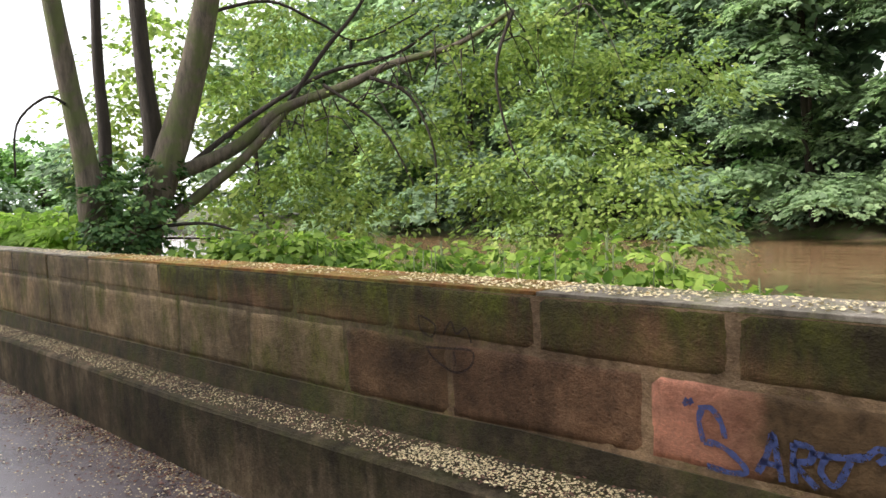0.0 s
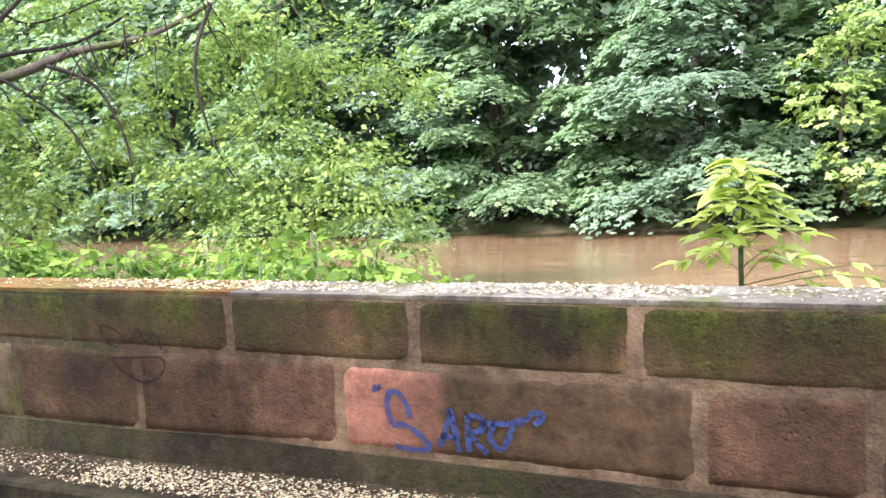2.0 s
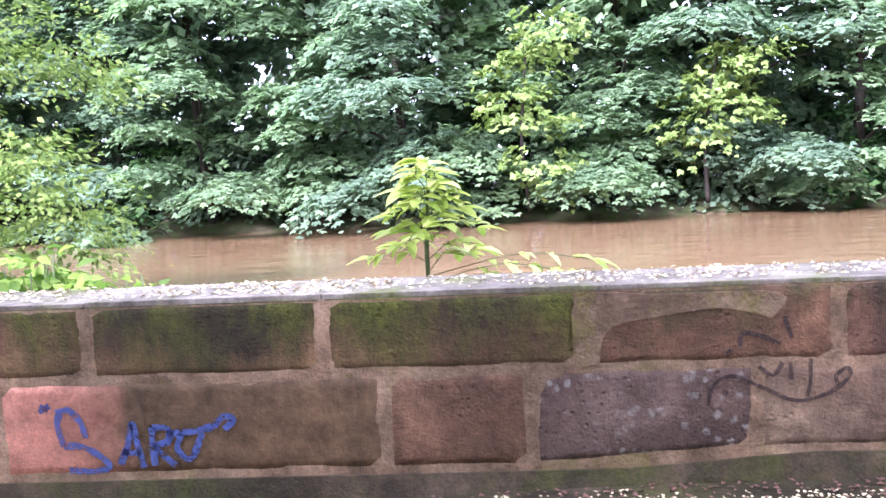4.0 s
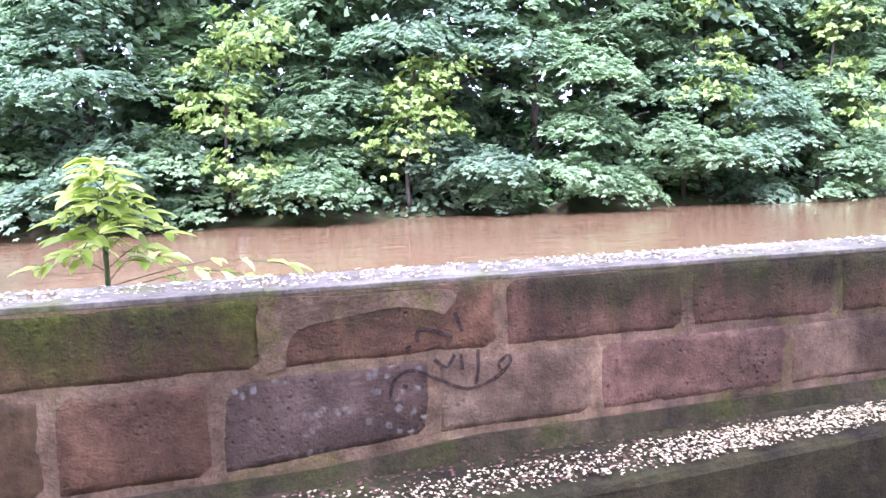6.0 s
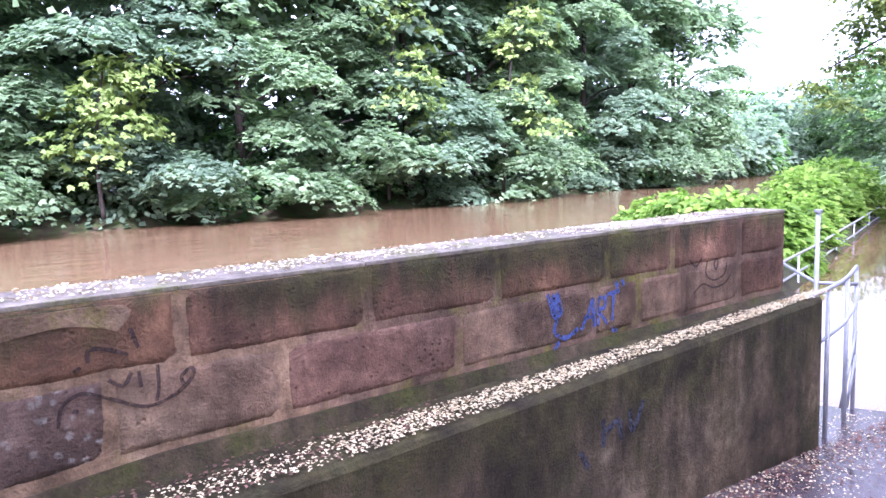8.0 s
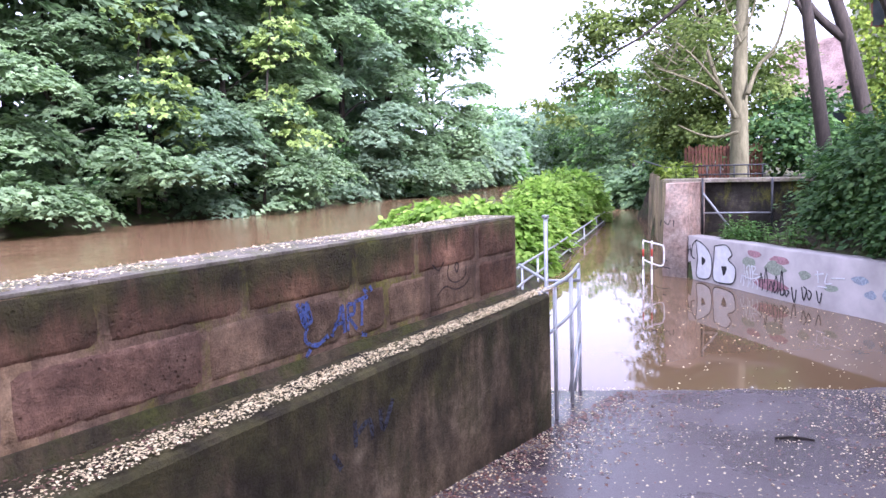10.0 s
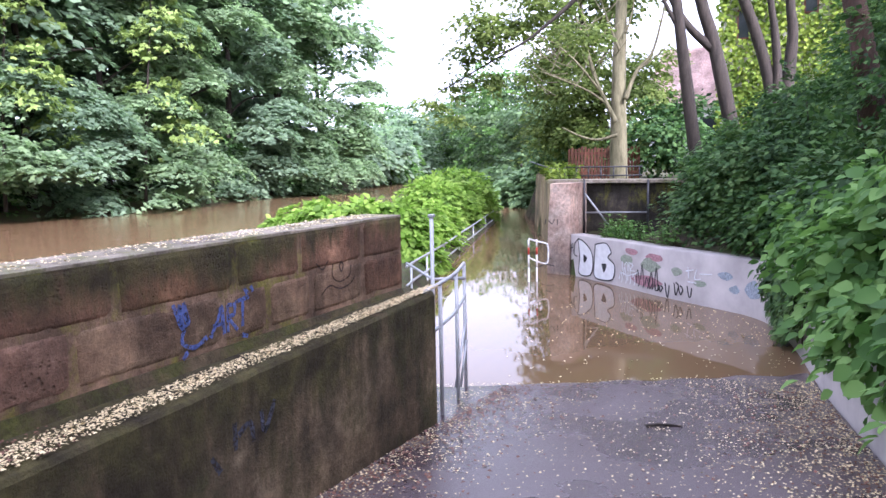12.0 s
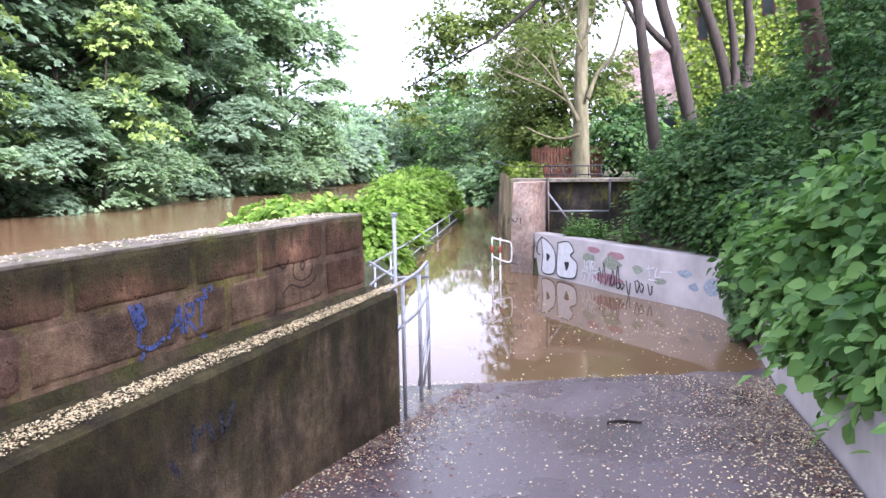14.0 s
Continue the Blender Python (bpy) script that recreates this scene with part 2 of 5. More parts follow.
M_plum = mineral("purplish red sandstone", (0.1, 0.058, 0.042), (0.165, 0.096, 0.068), (0.25, 0.155, 0.112), 4.0, streak=0.4, pits=0.8)
M_brown = mineral("brown weathered sandstone", (0.09, 0.053, 0.036), (0.16, 0.092, 0.06), (0.25, 0.148, 0.1), 3.0, moss=0.3, streak=0.5, zmoss=(0.02, 0.26), vary=0.4, pits=0.5, mosscol=(0.08, 0.085, 0.02), algae=CRUST)
M_conc = mineral("stained concrete", (0.06, 0.046, 0.029), (0.112, 0.085, 0.054), (0.205, 0.16, 0.106), 1.3, moss=0.2, streak=0.6, rough=0.95, mosscol=(0.05, 0.05, 0.02), algae=(-0.85, -0.35))
M_ledge = mineral("ledge concrete", (0.06, 0.05, 0.042), (0.11, 0.095, 0.08), (0.18, 0.16, 0.14), 5.0, moss=0.3)
M_pier = mineral("pale concrete", (0.3, 0.19, 0.15), (0.42, 0.31, 0.26), (0.54, 0.46, 0.41), 2.0, streak=0.35)
M_grafwall = plain("painted concrete", (0.41, 0.37, 0.36), 0.85, 0.0, 0.22, 2.2, 0.3)
M_darkwall = mineral("dark damp concrete", (0.03, 0.026, 0.023), (0.05, 0.044, 0.038), (0.085, 0.075, 0.066), 1.6, moss=0.15, streak=0.6)
M_soil = mineral("damp soil and litter", (0.035, 0.026, 0.017), (0.06, 0.045, 0.03), (0.1, 0.08, 0.05), 4.0, bump=0.9, moss=0.55, mosscol=(0.05, 0.08, 0.02))
M_render = mineral("white house render", (0.66, 0.63, 0.6), (0.74, 0.71, 0.68), (0.8, 0.78, 0.75), 1.0, bump=0.1)
M_roof = mineral("red roof tiles", (0.4, 0.26, 0.22), (0.5, 0.34, 0.3), (0.58, 0.42, 0.37), 2.0)
M_water, M_asph = water_mat(), asphalt_mat()
# both maple greens are paled and blued: distance haze put into the leaf colour
M_maple = leafy("maple leaves", (0.092, 0.145, 0.076), (0.178, 0.258, 0.14), (0.28, 0.385, 0.205), 0.58, patch=0.35, rough=0.55, gloss=0.28)
M_maple2 = leafy("maple leaves blued for haze", (0.085, 0.135, 0.085), (0.168, 0.242, 0.158), (0.26, 0.355, 0.225), 0.58, patch=0.35, rough=0.55, gloss=0.28)
M_yellow = leafy("yellow green leaves", (0.12, 0.18, 0.045), (0.19, 0.265, 0.07), (0.28, 0.36, 0.11), 0.4)
M_willow = leafy("fresh alder leaves", (0.08, 0.13, 0.03), (0.18, 0.26, 0.065), (0.32, 0.4, 0.12), 0.55, patch=0.8)
M_knot = leafy("knotweed leaves", (0.1, 0.18, 0.03), (0.2, 0.33, 0.055), (0.34, 0.48, 0.1), 0.5, patch=0.9)
M_nettle = leafy("nettle leaves", (0.05, 0.105, 0.022), (0.135, 0.225, 0.04), (0.3, 0.41, 0.085), 0.45, patch=1.2)
M_sapling = leafy("sapling leaves", (0.2, 0.28, 0.05), (0.4, 0.48, 0.1), (0.6, 0.62, 0.22), 0.5, patch=3.0, rough=0.4, gloss=0.5)
M_shrub = leafy("dark shrub leaves", (0.02, 0.05, 0.02), (0.05, 0.11, 0.035), (0.11, 0.2, 0.06), 0.35, patch=0.8)
M_bush = leafy("broad bush leaves", (0.04, 0.1, 0.025), (0.09, 0.19, 0.045), (0.17, 0.3, 0.08), 0.35, patch=1.0)
# darker leaf green that carries the shade of the near-bank trees
M_shade = leafy("wood leaves darkened as shade", (0.05, 0.09, 0.045), (0.09, 0.15, 0.07), (0.15, 0.23, 0.1), 0.4, patch=0.5)
M_ivy = leafy("ivy leaves", (0.02, 0.05, 0.016), (0.045, 0.1, 0.03), (0.1, 0.17, 0.05), 0.2, patch=1.0)
M_vine = leafy("sunlit wall creeper leaves", (0.075, 0.125, 0.018), (0.15, 0.22, 0.03), (0.27, 0.34, 0.05), 0.35, patch=0.6)
M_rose = leafy("reddish brown leaves", (0.07, 0.1, 0.03), (0.13, 0.18, 0.05), (0.23, 0.29, 0.08), 0.5)
M_bark = bark_mat("dark bark", (0.015, 0.011, 0.008), (0.048, 0.036, 0.027))
M_barkmoss = bark_mat("mossy bark", (0.045, 0.036, 0.026), (0.15, 0.12, 0.085), 0.5)
M_palebark = bark_mat("pale bark", (0.1, 0.09, 0.048), (0.22, 0.2, 0.115))
M_redbark = bark_mat("reddish bark", (0.03, 0.017, 0.012), (0.1, 0.052, 0.037))
M_stem = plain("green stem", (0.09, 0.12, 0.04), 0.7)
M_petal = plain("fallen petals", (0.74, 0.61, 0.36), 0.7, 0, 0.25, 60.0)
M_litter = plain("brown litter", (0.17, 0.085, 0.06), 0.85, 0, 0.5, 60.0)
M_steel = plain("galvanised steel", (0.38, 0.39, 0.41), 0.5, 0.5, 0.2, 12.0)
M_darksteel = plain("dark painted steel", (0.05, 0.05, 0.055), 0.5, 0.4)
M_whitepaint = plain("white paint", (0.8, 0.8, 0.8), 0.45)
M_redpaint = plain("red paint", (0.55, 0.05, 0.03), 0.45)
M_wood = plain("reddish fence wood", (0.12, 0.046, 0.026), 0.8, 0, 0.45, 9.0)
M_blue = spray("blue spray paint", (0.07, 0.105, 0.29))
M_fadeblue = spray("faded blue spray paint", (0.045, 0.047, 0.068))
M_brownpaint = spray("dark brown spray paint", (0.045, 0.024, 0.02))
M_black = plain("black spray paint", (0.025, 0.025, 0.03), 0.7)
M_white = plain("white spray paint", (0.72, 0.72, 0.76), 0.7, 0, 0.1, 14.0)
M_pink = spray("pink spray paint", (0.46, 0.24, 0.28))
M_green = spray("green spray paint", (0.33, 0.38, 0.3))
M_paleblue = spray("pale blue spray paint", (0.36, 0.42, 0.5))
M_glass = plain("dark window glass", (0.03, 0.035, 0.04), 0.08, 0, 0.2)
M_frame = plain("red window shutter", (0.2, 0.07, 0.05), 0.6)

# ---- mesh helpers ----
def fast_mesh(name, V, F):
    """A mesh from arrays: V (n, 3) and F (m, k), all faces with k corners."""
    V, F = np.asarray(V, dtype=np.float32), np.asarray(F, dtype=np.int32)
    me = bpy.data.meshes.new(name)
    k = F.shape[1]
    me.vertices.add(len(V))
    me.vertices.foreach_set("co", V.ravel())
    me.loops.add(F.size)
    me.loops.foreach_set("vertex_index", F.ravel())
    me.polygons.add(len(F))
    me.polygons.foreach_set("loop_start", np.arange(0, F.size, k, dtype=np.int32))
    me.polygons.foreach_set("loop_total", np.full(len(F), k, dtype=np.int32))
    me.update(calc_edges=True)
    return me


def array_part(name, V, F, material, parent=None, label="", smooth=False):
    me = fast_mesh(name, V, F)
    me.materials.append(material)
    if smooth:
        me.shade_smooth()
    ob = new(name, me)
    ob.parent = parent
    if label:
        tagged(ob, label)
    return ob


def part(name, bm, material, parent=None, label="", smooth=False):
    me = bpy.data.meshes.new(name)
    bm.normal_update()
    bm.to_mesh(me)
    bm.free()
    me.materials.append(material)
    if smooth:
        me.shade_smooth()
    ob = new(name, me)
    ob.parent = parent
    if label:
        tagged(ob, label)
    return ob


def thing(name, label, category, group="", kind="", at=(0, 0, 0)):
    ob = new(name)
    ob.location = at
    ob.empty_display_size = 0.2
    return tagged(ob, label, category, group, kind)


def box_bm(x0, x1, y0, y1, z0, z1, bevel=0.0):
    bm = bmesh.new()
    v = [bm.verts.new((x, y, z)) for x in (x0, x1) for y in (y0, y1) for z in (z0, z1)]
    for f in ((0, 1, 3, 2), (4, 6, 7, 5), (0, 4, 5, 1), (2, 3, 7, 6), (0, 2, 6, 4), (1, 5, 7, 3)):
        bm.faces.new([v[i] for i in f])
    if bevel:
        bmesh.ops.bevel(bm, geom=bm.edges[:], offset=bevel, segments=2, affect="EDGES", profile=0.6)
    return bm


def tube_arrays(points, radii, sides=8):
    """A closed tube along points with a radius at each."""
    P = [Vector(p) for p in points]
    V, F = [], []
    side = None
    for i, p in enumerate(P):
        d = (P[min(i + 1, len(P) - 1)] - P[max(i - 1, 0)]).normalized()
        side = (side - d * side.dot(d)) if side else d.orthogonal()
        side.normalize()
        up = d.cross(side)
        for k in range(sides):
            a = 2 * math.pi * k / sides
            V.append(p + (side * math.cos(a) + up * math.sin(a)) * radii[i])
    for i in range(len(P) - 1):
        for k in range(sides):
            k2 = (k + 1) % sides
            F.append((i * sides + k, i * sides + k2, (i + 1) * sides + k2, (i + 1) * sides + k))
    n0 = len(V)
    V += [P[0], P[-1]]
    for k in range(sides):
        k2 = (k + 1) % sides
        F.append((n0, k2, k, k))
        e = (len(P) - 1) * sides
        F.append((n0 + 1, e + k, e + k2, e + k2))
    return V, F


def tube(name, points, radii, material, parent=None, label="", sides=8):
    if not hasattr(radii, "__len__"):
        radii = [radii] * len(points)
    V, F = tube_arrays(points, radii, sides)
    bm = bmesh.new()
    vs = [bm.verts.new(v) for v in V]
    for f in F:
        seen = list(dict.fromkeys(f))
        bm.faces.new([vs[i] for i in seen])
    return part(name, bm, material, parent, label, True)


def smooth_line(points, n):
    """A Catmull-Rom line through points, n steps between each two."""
    P = [Vector(p) for p in points]
    out = []
    for i in range(len(P) - 1):
        a, b, c, d = P[max(i - 1, 0)], P[i], P[i + 1], P[min(i + 2, len(P) - 1)]
        for k in range(n):
            t = k / n
            out.append(0.5 * (2 * b + (c - a) * t + (2 * a - 5 * b + 4 * c - d) * t * t + (3 * b - a - 3 * c + d) * t ** 3))
    return out + [P[-1]]


def interp(x, table):
    return float(np.interp(x, [p[0] for p in table], [p[1] for p in table]))


# ---- the lie of the land ----
WATER = -1.27
FACE = 2.9
BACK = 3.19
END = 7.13
LEDGE_Z = [(-24, -0.95), (-8, -0.66), (-5.8, -0.6), (-2, -0.54), (0, -0.47), (3, -0.35), (7.4, -0.265)]
LEDGE_Y = [(-24, 2.56), (4, 2.59), (7.42, 2.72)]
PATH_Z = [(-24, -1.22), (-6, -1.08), (-1, -0.97), (3, -0.98), (5.8, -1.09), (7.4, -1.2), (8.5, -1.272), (12, -1.75), (20, -2.2)]
BASE_Z = [(-24, -0.6), (-6, -0.48), (0, -0.36), (1, -0.315), (3, -0.295), (3.4, -0.255), (7.2, -0.235)]
GRAF = [(-24, -1.6), (-4, -1.1), (2.85, -0.66), (7.1, 0.03), (8.7, 0.31), (10.3, 0.57), (11.3, 0.8), (12.0, 1.12), (12.6, 1.86), (13.05, 2.42), (13.62, 3.06), (14.4, 3.98)]
GRAF_TOP = -0.62
BANK_Y = 26.2


def path_z(x, y):
    return interp(x + 0.55 * (y - 2.7), PATH_Z)


def graf_y(x):
    return interp(x, GRAF)


def land_z(x, y):
    """Height of the ground at x, y."""
    bank_y = interp(x, [(30, BANK_Y), (44, 27.4), (50, 29.5), (60, 35), (80, 43), (120, 52)])
    if y > bank_y - 2.5:
        return -2.6 + 2.2 * min(1, max(0, (y - bank_y + 2.5) / 3.5)) + 0.03 * max(0, min(y - bank_y - 1, 25)) + 0.25 * noise.noise((x * 0.3, y * 0.3, 0))
    if y > 3.05:
        if x < 7.6:
            return max(-2.6, -0.55 - 0.2 * (y - 3.1) - 0.035 * max(0, y - 4.5) ** 2 + 0.05 * noise.noise((x, y, 1)))
        edge = interp(x, [(7.6, 3.75), (12.05, 5.76), (13.31, 6.14), (14.95, 6.66), (17.06, 7.35), (19.39, 8.07), (22.09, 8.93), (24.02, 9.53), (30, 12.8), (60, 24)])
        half = interp(x, [(7.6, 1.1), (12, 1.2), (22, 1.5), (27, 0.6), (40, 0.2)])
        mid = edge + half
        bank = -1.0 - 0.9 * max(0, abs(y - mid) - half)
        if 14.2 < x <= 15.5 and y < 4.0:
            return -0.66
        if x > 15.5 and y < mid - half - 0.3:
            wall = interp(x, [(14.2, 4.2), (17.4, 5.3), (24.8, 8.2), (30, 10.2), (60, 16)])
            if y < wall - 0.15:
                return 0.08 + 0.04 * noise.noise((x, y, 2))
        low = path_z(x, y) - 0.1 if y < 5.0 else -2.4
        return max(bank, low, -2.6)
    g = graf_y(x)
    if y > g - 0.45 and x < 14.3:
        return path_z(x, y) - 0.1
    d = g - y
    if x > 14.3:
        return 0.08 if x > 15.5 else -0.66
    return GRAF_TOP - 0.06 + min(1.5, 0.28 * max(0, d - 0.6)) + 0.06 * noise.noise((x, y, 3)) 


def sheet(xs, ys, height):
    V = [(x, y, height(x, y)) for x in xs for y in ys]
    m = len(ys)
    F = [(i * m + j, (i + 1) * m + j, (i + 1) * m + j + 1, i * m + j + 1) for i in range(len(xs) - 1) for j in range(m - 1)]
    return V, F


xs = sorted(set([-900, -300, -120, -70, -50, -40, -32] + [round(-26 + 0.5 * i, 2) for i in range(66)] + [round(7 + 0.2 * i, 2) for i in range(61)] + [19 + i for i in range(1, 14)] + [36, 42, 50, 60, 80, 120, 300, 900]))
ys = sorted(set([-900, -300, -100, -50, -30, -20, -14, -10, -8, -6, -5] + [round(-4 + 0.22 * i, 2) for i in range(55)] + [8.5 + 0.5 * i for i in range(8)] + [14, 18, 21, 22.1, 22.6, 23.1, 23.6, 24.1, 24.6, 25.1, 26, 28, 31, 36, 45, 60, 100, 300, 900]))
V, F = sheet(xs, ys, land_z)
tagged(array_part("ground", V, F, M_soil, smooth=True), "dark damp soil with leaf litter along the river banks", "ground", kind="structure")

# the path: one asphalt sheet that runs down into the flood
px = [-30, -26] + [round(-24 + 0.5 * i, 2) for i in range(55)] + [round(3.5 + 0.25 * i, 2) for i in range(46)]
V, F = [], []
rows = 9
for x in px:
    y0, y1 = graf_y(x) + 0.02, (interp(x, LEDGE_Y) + 0.05 if x < 7.26 else 4.6)
    for k in range(rows):
        y = y0 + (y1 - y0) * k / (rows - 1)
        V.append((x, y, path_z(x, y) + 0.012 + 0.006 * noise.noise((x * 1.5, y * 1.5, 4))))
for i in range(len(px) - 1):
    for k in range(rows - 1):
        F.append((i * rows + k, (i + 1) * rows + k, (i + 1) * rows + k + 1, i * rows + k + 1))
tagged(array_part("path", V, F, M_asph, smooth=True), "wet dark asphalt path running down into flood water", "path", kind="structure")

V, F = sheet([-900, -200, -60, -30, 0, 20, 40, 80, 200, 900], [-0.5, 3, 6, 10, 16, 22, 27, 60], lambda x, y: WATER)
water = array_part("water", V, F, M_water)
tagged(water, "brown muddy flood water of a swollen river", "water", kind="structure")


# ---- the parapet wall: two courses of sandstone on a concrete footing with a ledge ----
def strip_prism(xs, section):
    """A long body along x with the section (list of y, z) given at each x."""
    V, F = [], []
    k = len(section(xs[0]))
    for x in xs:
        V += [(x, y, z) for y, z in section(x)]
    for i in range(len(xs) - 1):
        for j in range(k):
            j2 = (j + 1) % k
            F.append((i * k + j, i * k + j2, (i + 1) * k + j2, (i + 1) * k + j))
    return V, F, k


def solid_strip(name, xs, section, material, parent, label=""):
    V, F, k = strip_prism(xs, section)
    bm = bmesh.new()
    vs = [bm.verts.new(v) for v in V]
    for f in F:
        bm.faces.new([vs[i] for i in f])
    bm.faces.new(vs[:k][::-1])
    bm.faces.new(vs[-k:])
    bmesh.ops.recalc_face_normals(bm, faces=bm.faces[:])
    return part(name, bm, material, parent, label)


wall = thing("wall_river", "low sandstone parapet wall, mossy and streaked, strewn with petals", "wall", kind="structure")
core_x = [-22 + 0.5 * i for i in range(59)] + [END - 0.004]
M_oldmortar = mineral("old mossy mortar", (0.1, 0.075, 0.045), (0.17, 0.125, 0.075), (0.25, 0.19, 0.12), 8.0, bump=0.7, moss=0.45, streak=0.3, mosscol=(0.09, 0.095, 0.02), algae=CRUST)
M_endmortar = mineral("dull stained mortar", (0.115, 0.075, 0.052), (0.195, 0.128, 0.088), (0.3, 0.205, 0.14), 6.0, bump=0.6, moss=0.15, streak=0.5, algae=CRUST)
for span, pointing in (([x for x in core_x if x < -5.7] + [-5.69], M_oldmortar), ([-5.63] + [x for x in core_x if -5.6 < x < 0.3], M_oldmortar), ([x for x in core_x if 0.0 <= x <= 4.0], M_mortar), ([x for x in core_x if x >= 4.0], M_endmortar)):
    solid_strip("mortar_core", span, lambda x: [(FACE + 0.003, interp(x, LEDGE_Z) - 0.3), (FACE + 0.003, 0.2195), (BACK - 0.01, 0.2195), (BACK - 0.01, -1.9)], pointing, wall, "lime mortar")
fx = [-22 + 0.5 * i for i in range(59)] + [7.1, 7.225]
r = random.Random(5)
wob = {x: r.uniform(-0.006, 0.006) for x in fx}
solid_strip("footing", fx, lambda x: [(interp(x, LEDGE_Y), -2.0), (interp(x, LEDGE_Y), interp(x, LEDGE_Z) - 0.03), (interp(x, LEDGE_Y) + 0.012, interp(x, LEDGE_Z) - 0.012 + wob[x]),
            (interp(x, LEDGE_Y) + 0.03, interp(x, LEDGE_Z) - 0.006 + wob[x]), (FACE + (0.0 if x < 7.0 else 0.02), interp(x, LEDGE_Z) + 0.006), (FACE + 0.003 if x < END else BACK, interp(x, LEDGE_Z) - 0.02), (BACK - 0.02, -2.0)], M_conc, wall, "concrete footing, dark with damp streaks")
# sloping mossy fillet at the foot of the stones
solid_strip("fillet", [x for x in core_x if x < 7.0] + [END - 0.02], lambda x: [(FACE - 0.03 - 0.008 * noise.noise((x * 3, 0, 0)), interp(x, LEDGE_Z) - 0.01), (FACE - 0.006, interp(x, BASE_Z) + (0.014 if x < 0.8 else -0.008)), (FACE + 0.03, interp(x, BASE_Z) + (0.014 if x < 0.8 else -0.008)), (FACE + 0.02, interp(x, LEDGE_Z) - 0.01)], mineral("mossy fillet", (0.034, 0.027, 0.015), (0.07, 0.052, 0.029), (0.15, 0.11, 0.066), 5.0, moss=0.45, mosscol=(0.06, 0.065, 0.014)), wall, "dark mossy mortar fillet")


def block(x0, x1, z0, z1, z0b, z1b, y0, y1, rnd):
    """A weathered stone between x0 and x1, its bed going from z0 to z0b, its top from z1 to z1b: worn arrises, uneven face."""
    seed = rnd.uniform(0, 50)
    nx, nz = max(5, int((x1 - x0) / 0.045)), 8
    bm = bmesh.new()
    grid = []
    for i in range(nx + 1):
        u = i / nx
        col = []
        for k in range(nz + 1):
            v = k / nz
            lo, hi = z0 + (z0b - z0) * u, z1 + (z1b - z1) * u
            x, z = x0 + (x1 - x0) * u, lo + (hi - lo) * v
            ex, ez = min(u, 1 - u) * (x1 - x0), min(v, 1 - v) * (hi - lo)
            e = min(ex, ez)
            wear = 0.002 + 0.004 * noise.noise((x * 9 + seed, z * 9, 2.0))
            y = y0 + (0.004 if e < 1e-6 else max(0.0, wear * (1 - e / 0.035)))
            y += (0.0025 * noise.noise((x * 5 + seed, z * 7, 0)) + 0.0016 * noise.noise((x * 22, z * 26, seed))) * min(1.0, e / 0.02)
            if i in (0, nx):
                x += 0.003 * noise.noise((seed, z * 18, u * 5)) + 0.002 * noise.noise((seed, z * 60, u))
            if k in (0, nz) and not (k == nz and z1 > 0.2):
                z += 0.0025 * noise.noise((x * 7, seed, v * 5)) + 0.002 * noise.noise((x * 45, seed, v))
            col.append(bm.verts.new((x, y, z)))
        grid.append(col)
    for i in range(nx):
        for k in range(nz):
            bm.faces.new((grid[i][k], grid[i + 1][k], grid[i + 1][k + 1], grid[i][k + 1])).smooth = True
    ring = [grid[i][0] for i in range(nx + 1)] + [grid[nx][k] for k in range(1, nz + 1)] + [grid[i][nz] for i in range(nx - 1, -1, -1)] + [grid[0][k] for k in range(nz - 1, 0, -1)]
    rear = [bm.verts.new((v.co.x, y1, v.co.z)) for v in ring]
    n = len(ring)
    for i in range(n):
        bm.faces.new((ring[i], rear[i], rear[(i + 1) % n], ring[(i + 1) % n]))
    bm.faces.new(rear)
    return bm


rnd = random.Random(11)
TOP_J = [-22, -20.4, -18.9, -17.2, -15.6, -14.1, -12.6, -11.2, -9.8, -8.4, -6.95, -5.66, -4.47, -2.96, -2.03, -1.13, -0.29, 0.6, 1.39, 2.12, 2.87, 3.58, 4.25, 4.87, 5.55, 6.05, 6.66, END + 0.012]
TOP_M = {12: M_buff, 13: M_mossy, 14: M_mossy, 15: M_mossy, 16: M_mossy, 17: M_mossy, 18: M_mossy, 19: M_mossy, 20: M_red, 21: M_brown, 22: M_brown, 23: M_red}
for i, (a, b) in enumerate(zip(TOP_J, TOP_J[1:])):
    g = (0.006 if a < 0.3 else 0.009) if i not in (18, 20, 21) else 0.0115
    if b == -5.66 or a == -5.66:
        g = 0.024
    stone = part("stone", block(a + g, b - g, 0.006, 0.222, 0.006, 0.222, FACE, BACK, rnd), TOP_M.get(i, M_buff if a < -5 else M_brown), wall)
    cap = part("coping", box_bm(a + (0.0005 if i != 11 else 0.014), b - 0.0005, FACE + 0.006, BACK + 0.012, 0.2205, 0.237 + rnd.uniform(-0.002, 0.002), 0.004), M_capmoss if i in (12, 13, 14, 15, 16) else M_cap, wall)
SEC_J = [-22, -20.8, -19.2, -17.9, -16.3, -14.9, -13.4, -12, -10.5, -9.1, -7.6, -5.66, -4.6, -2.66, -1.67, -0.67, 0.1, 1.08, 2.29, 2.72, 3.36, 3.91, 4.66, 5.45, 5.78, 6.14, 6.66, END + 0.012]
SEC_M = {15: M_mossy, 16: M_red, 17: M_salmon, 18: M_red, 19: M_lichen, 20: M_pinkbuff, 21: M_plum, 22: M_pinkbuff, 23: M_pinkbuff, 24: M_pinkbuff, 25: M_pinkbuff, 26: M_brown}
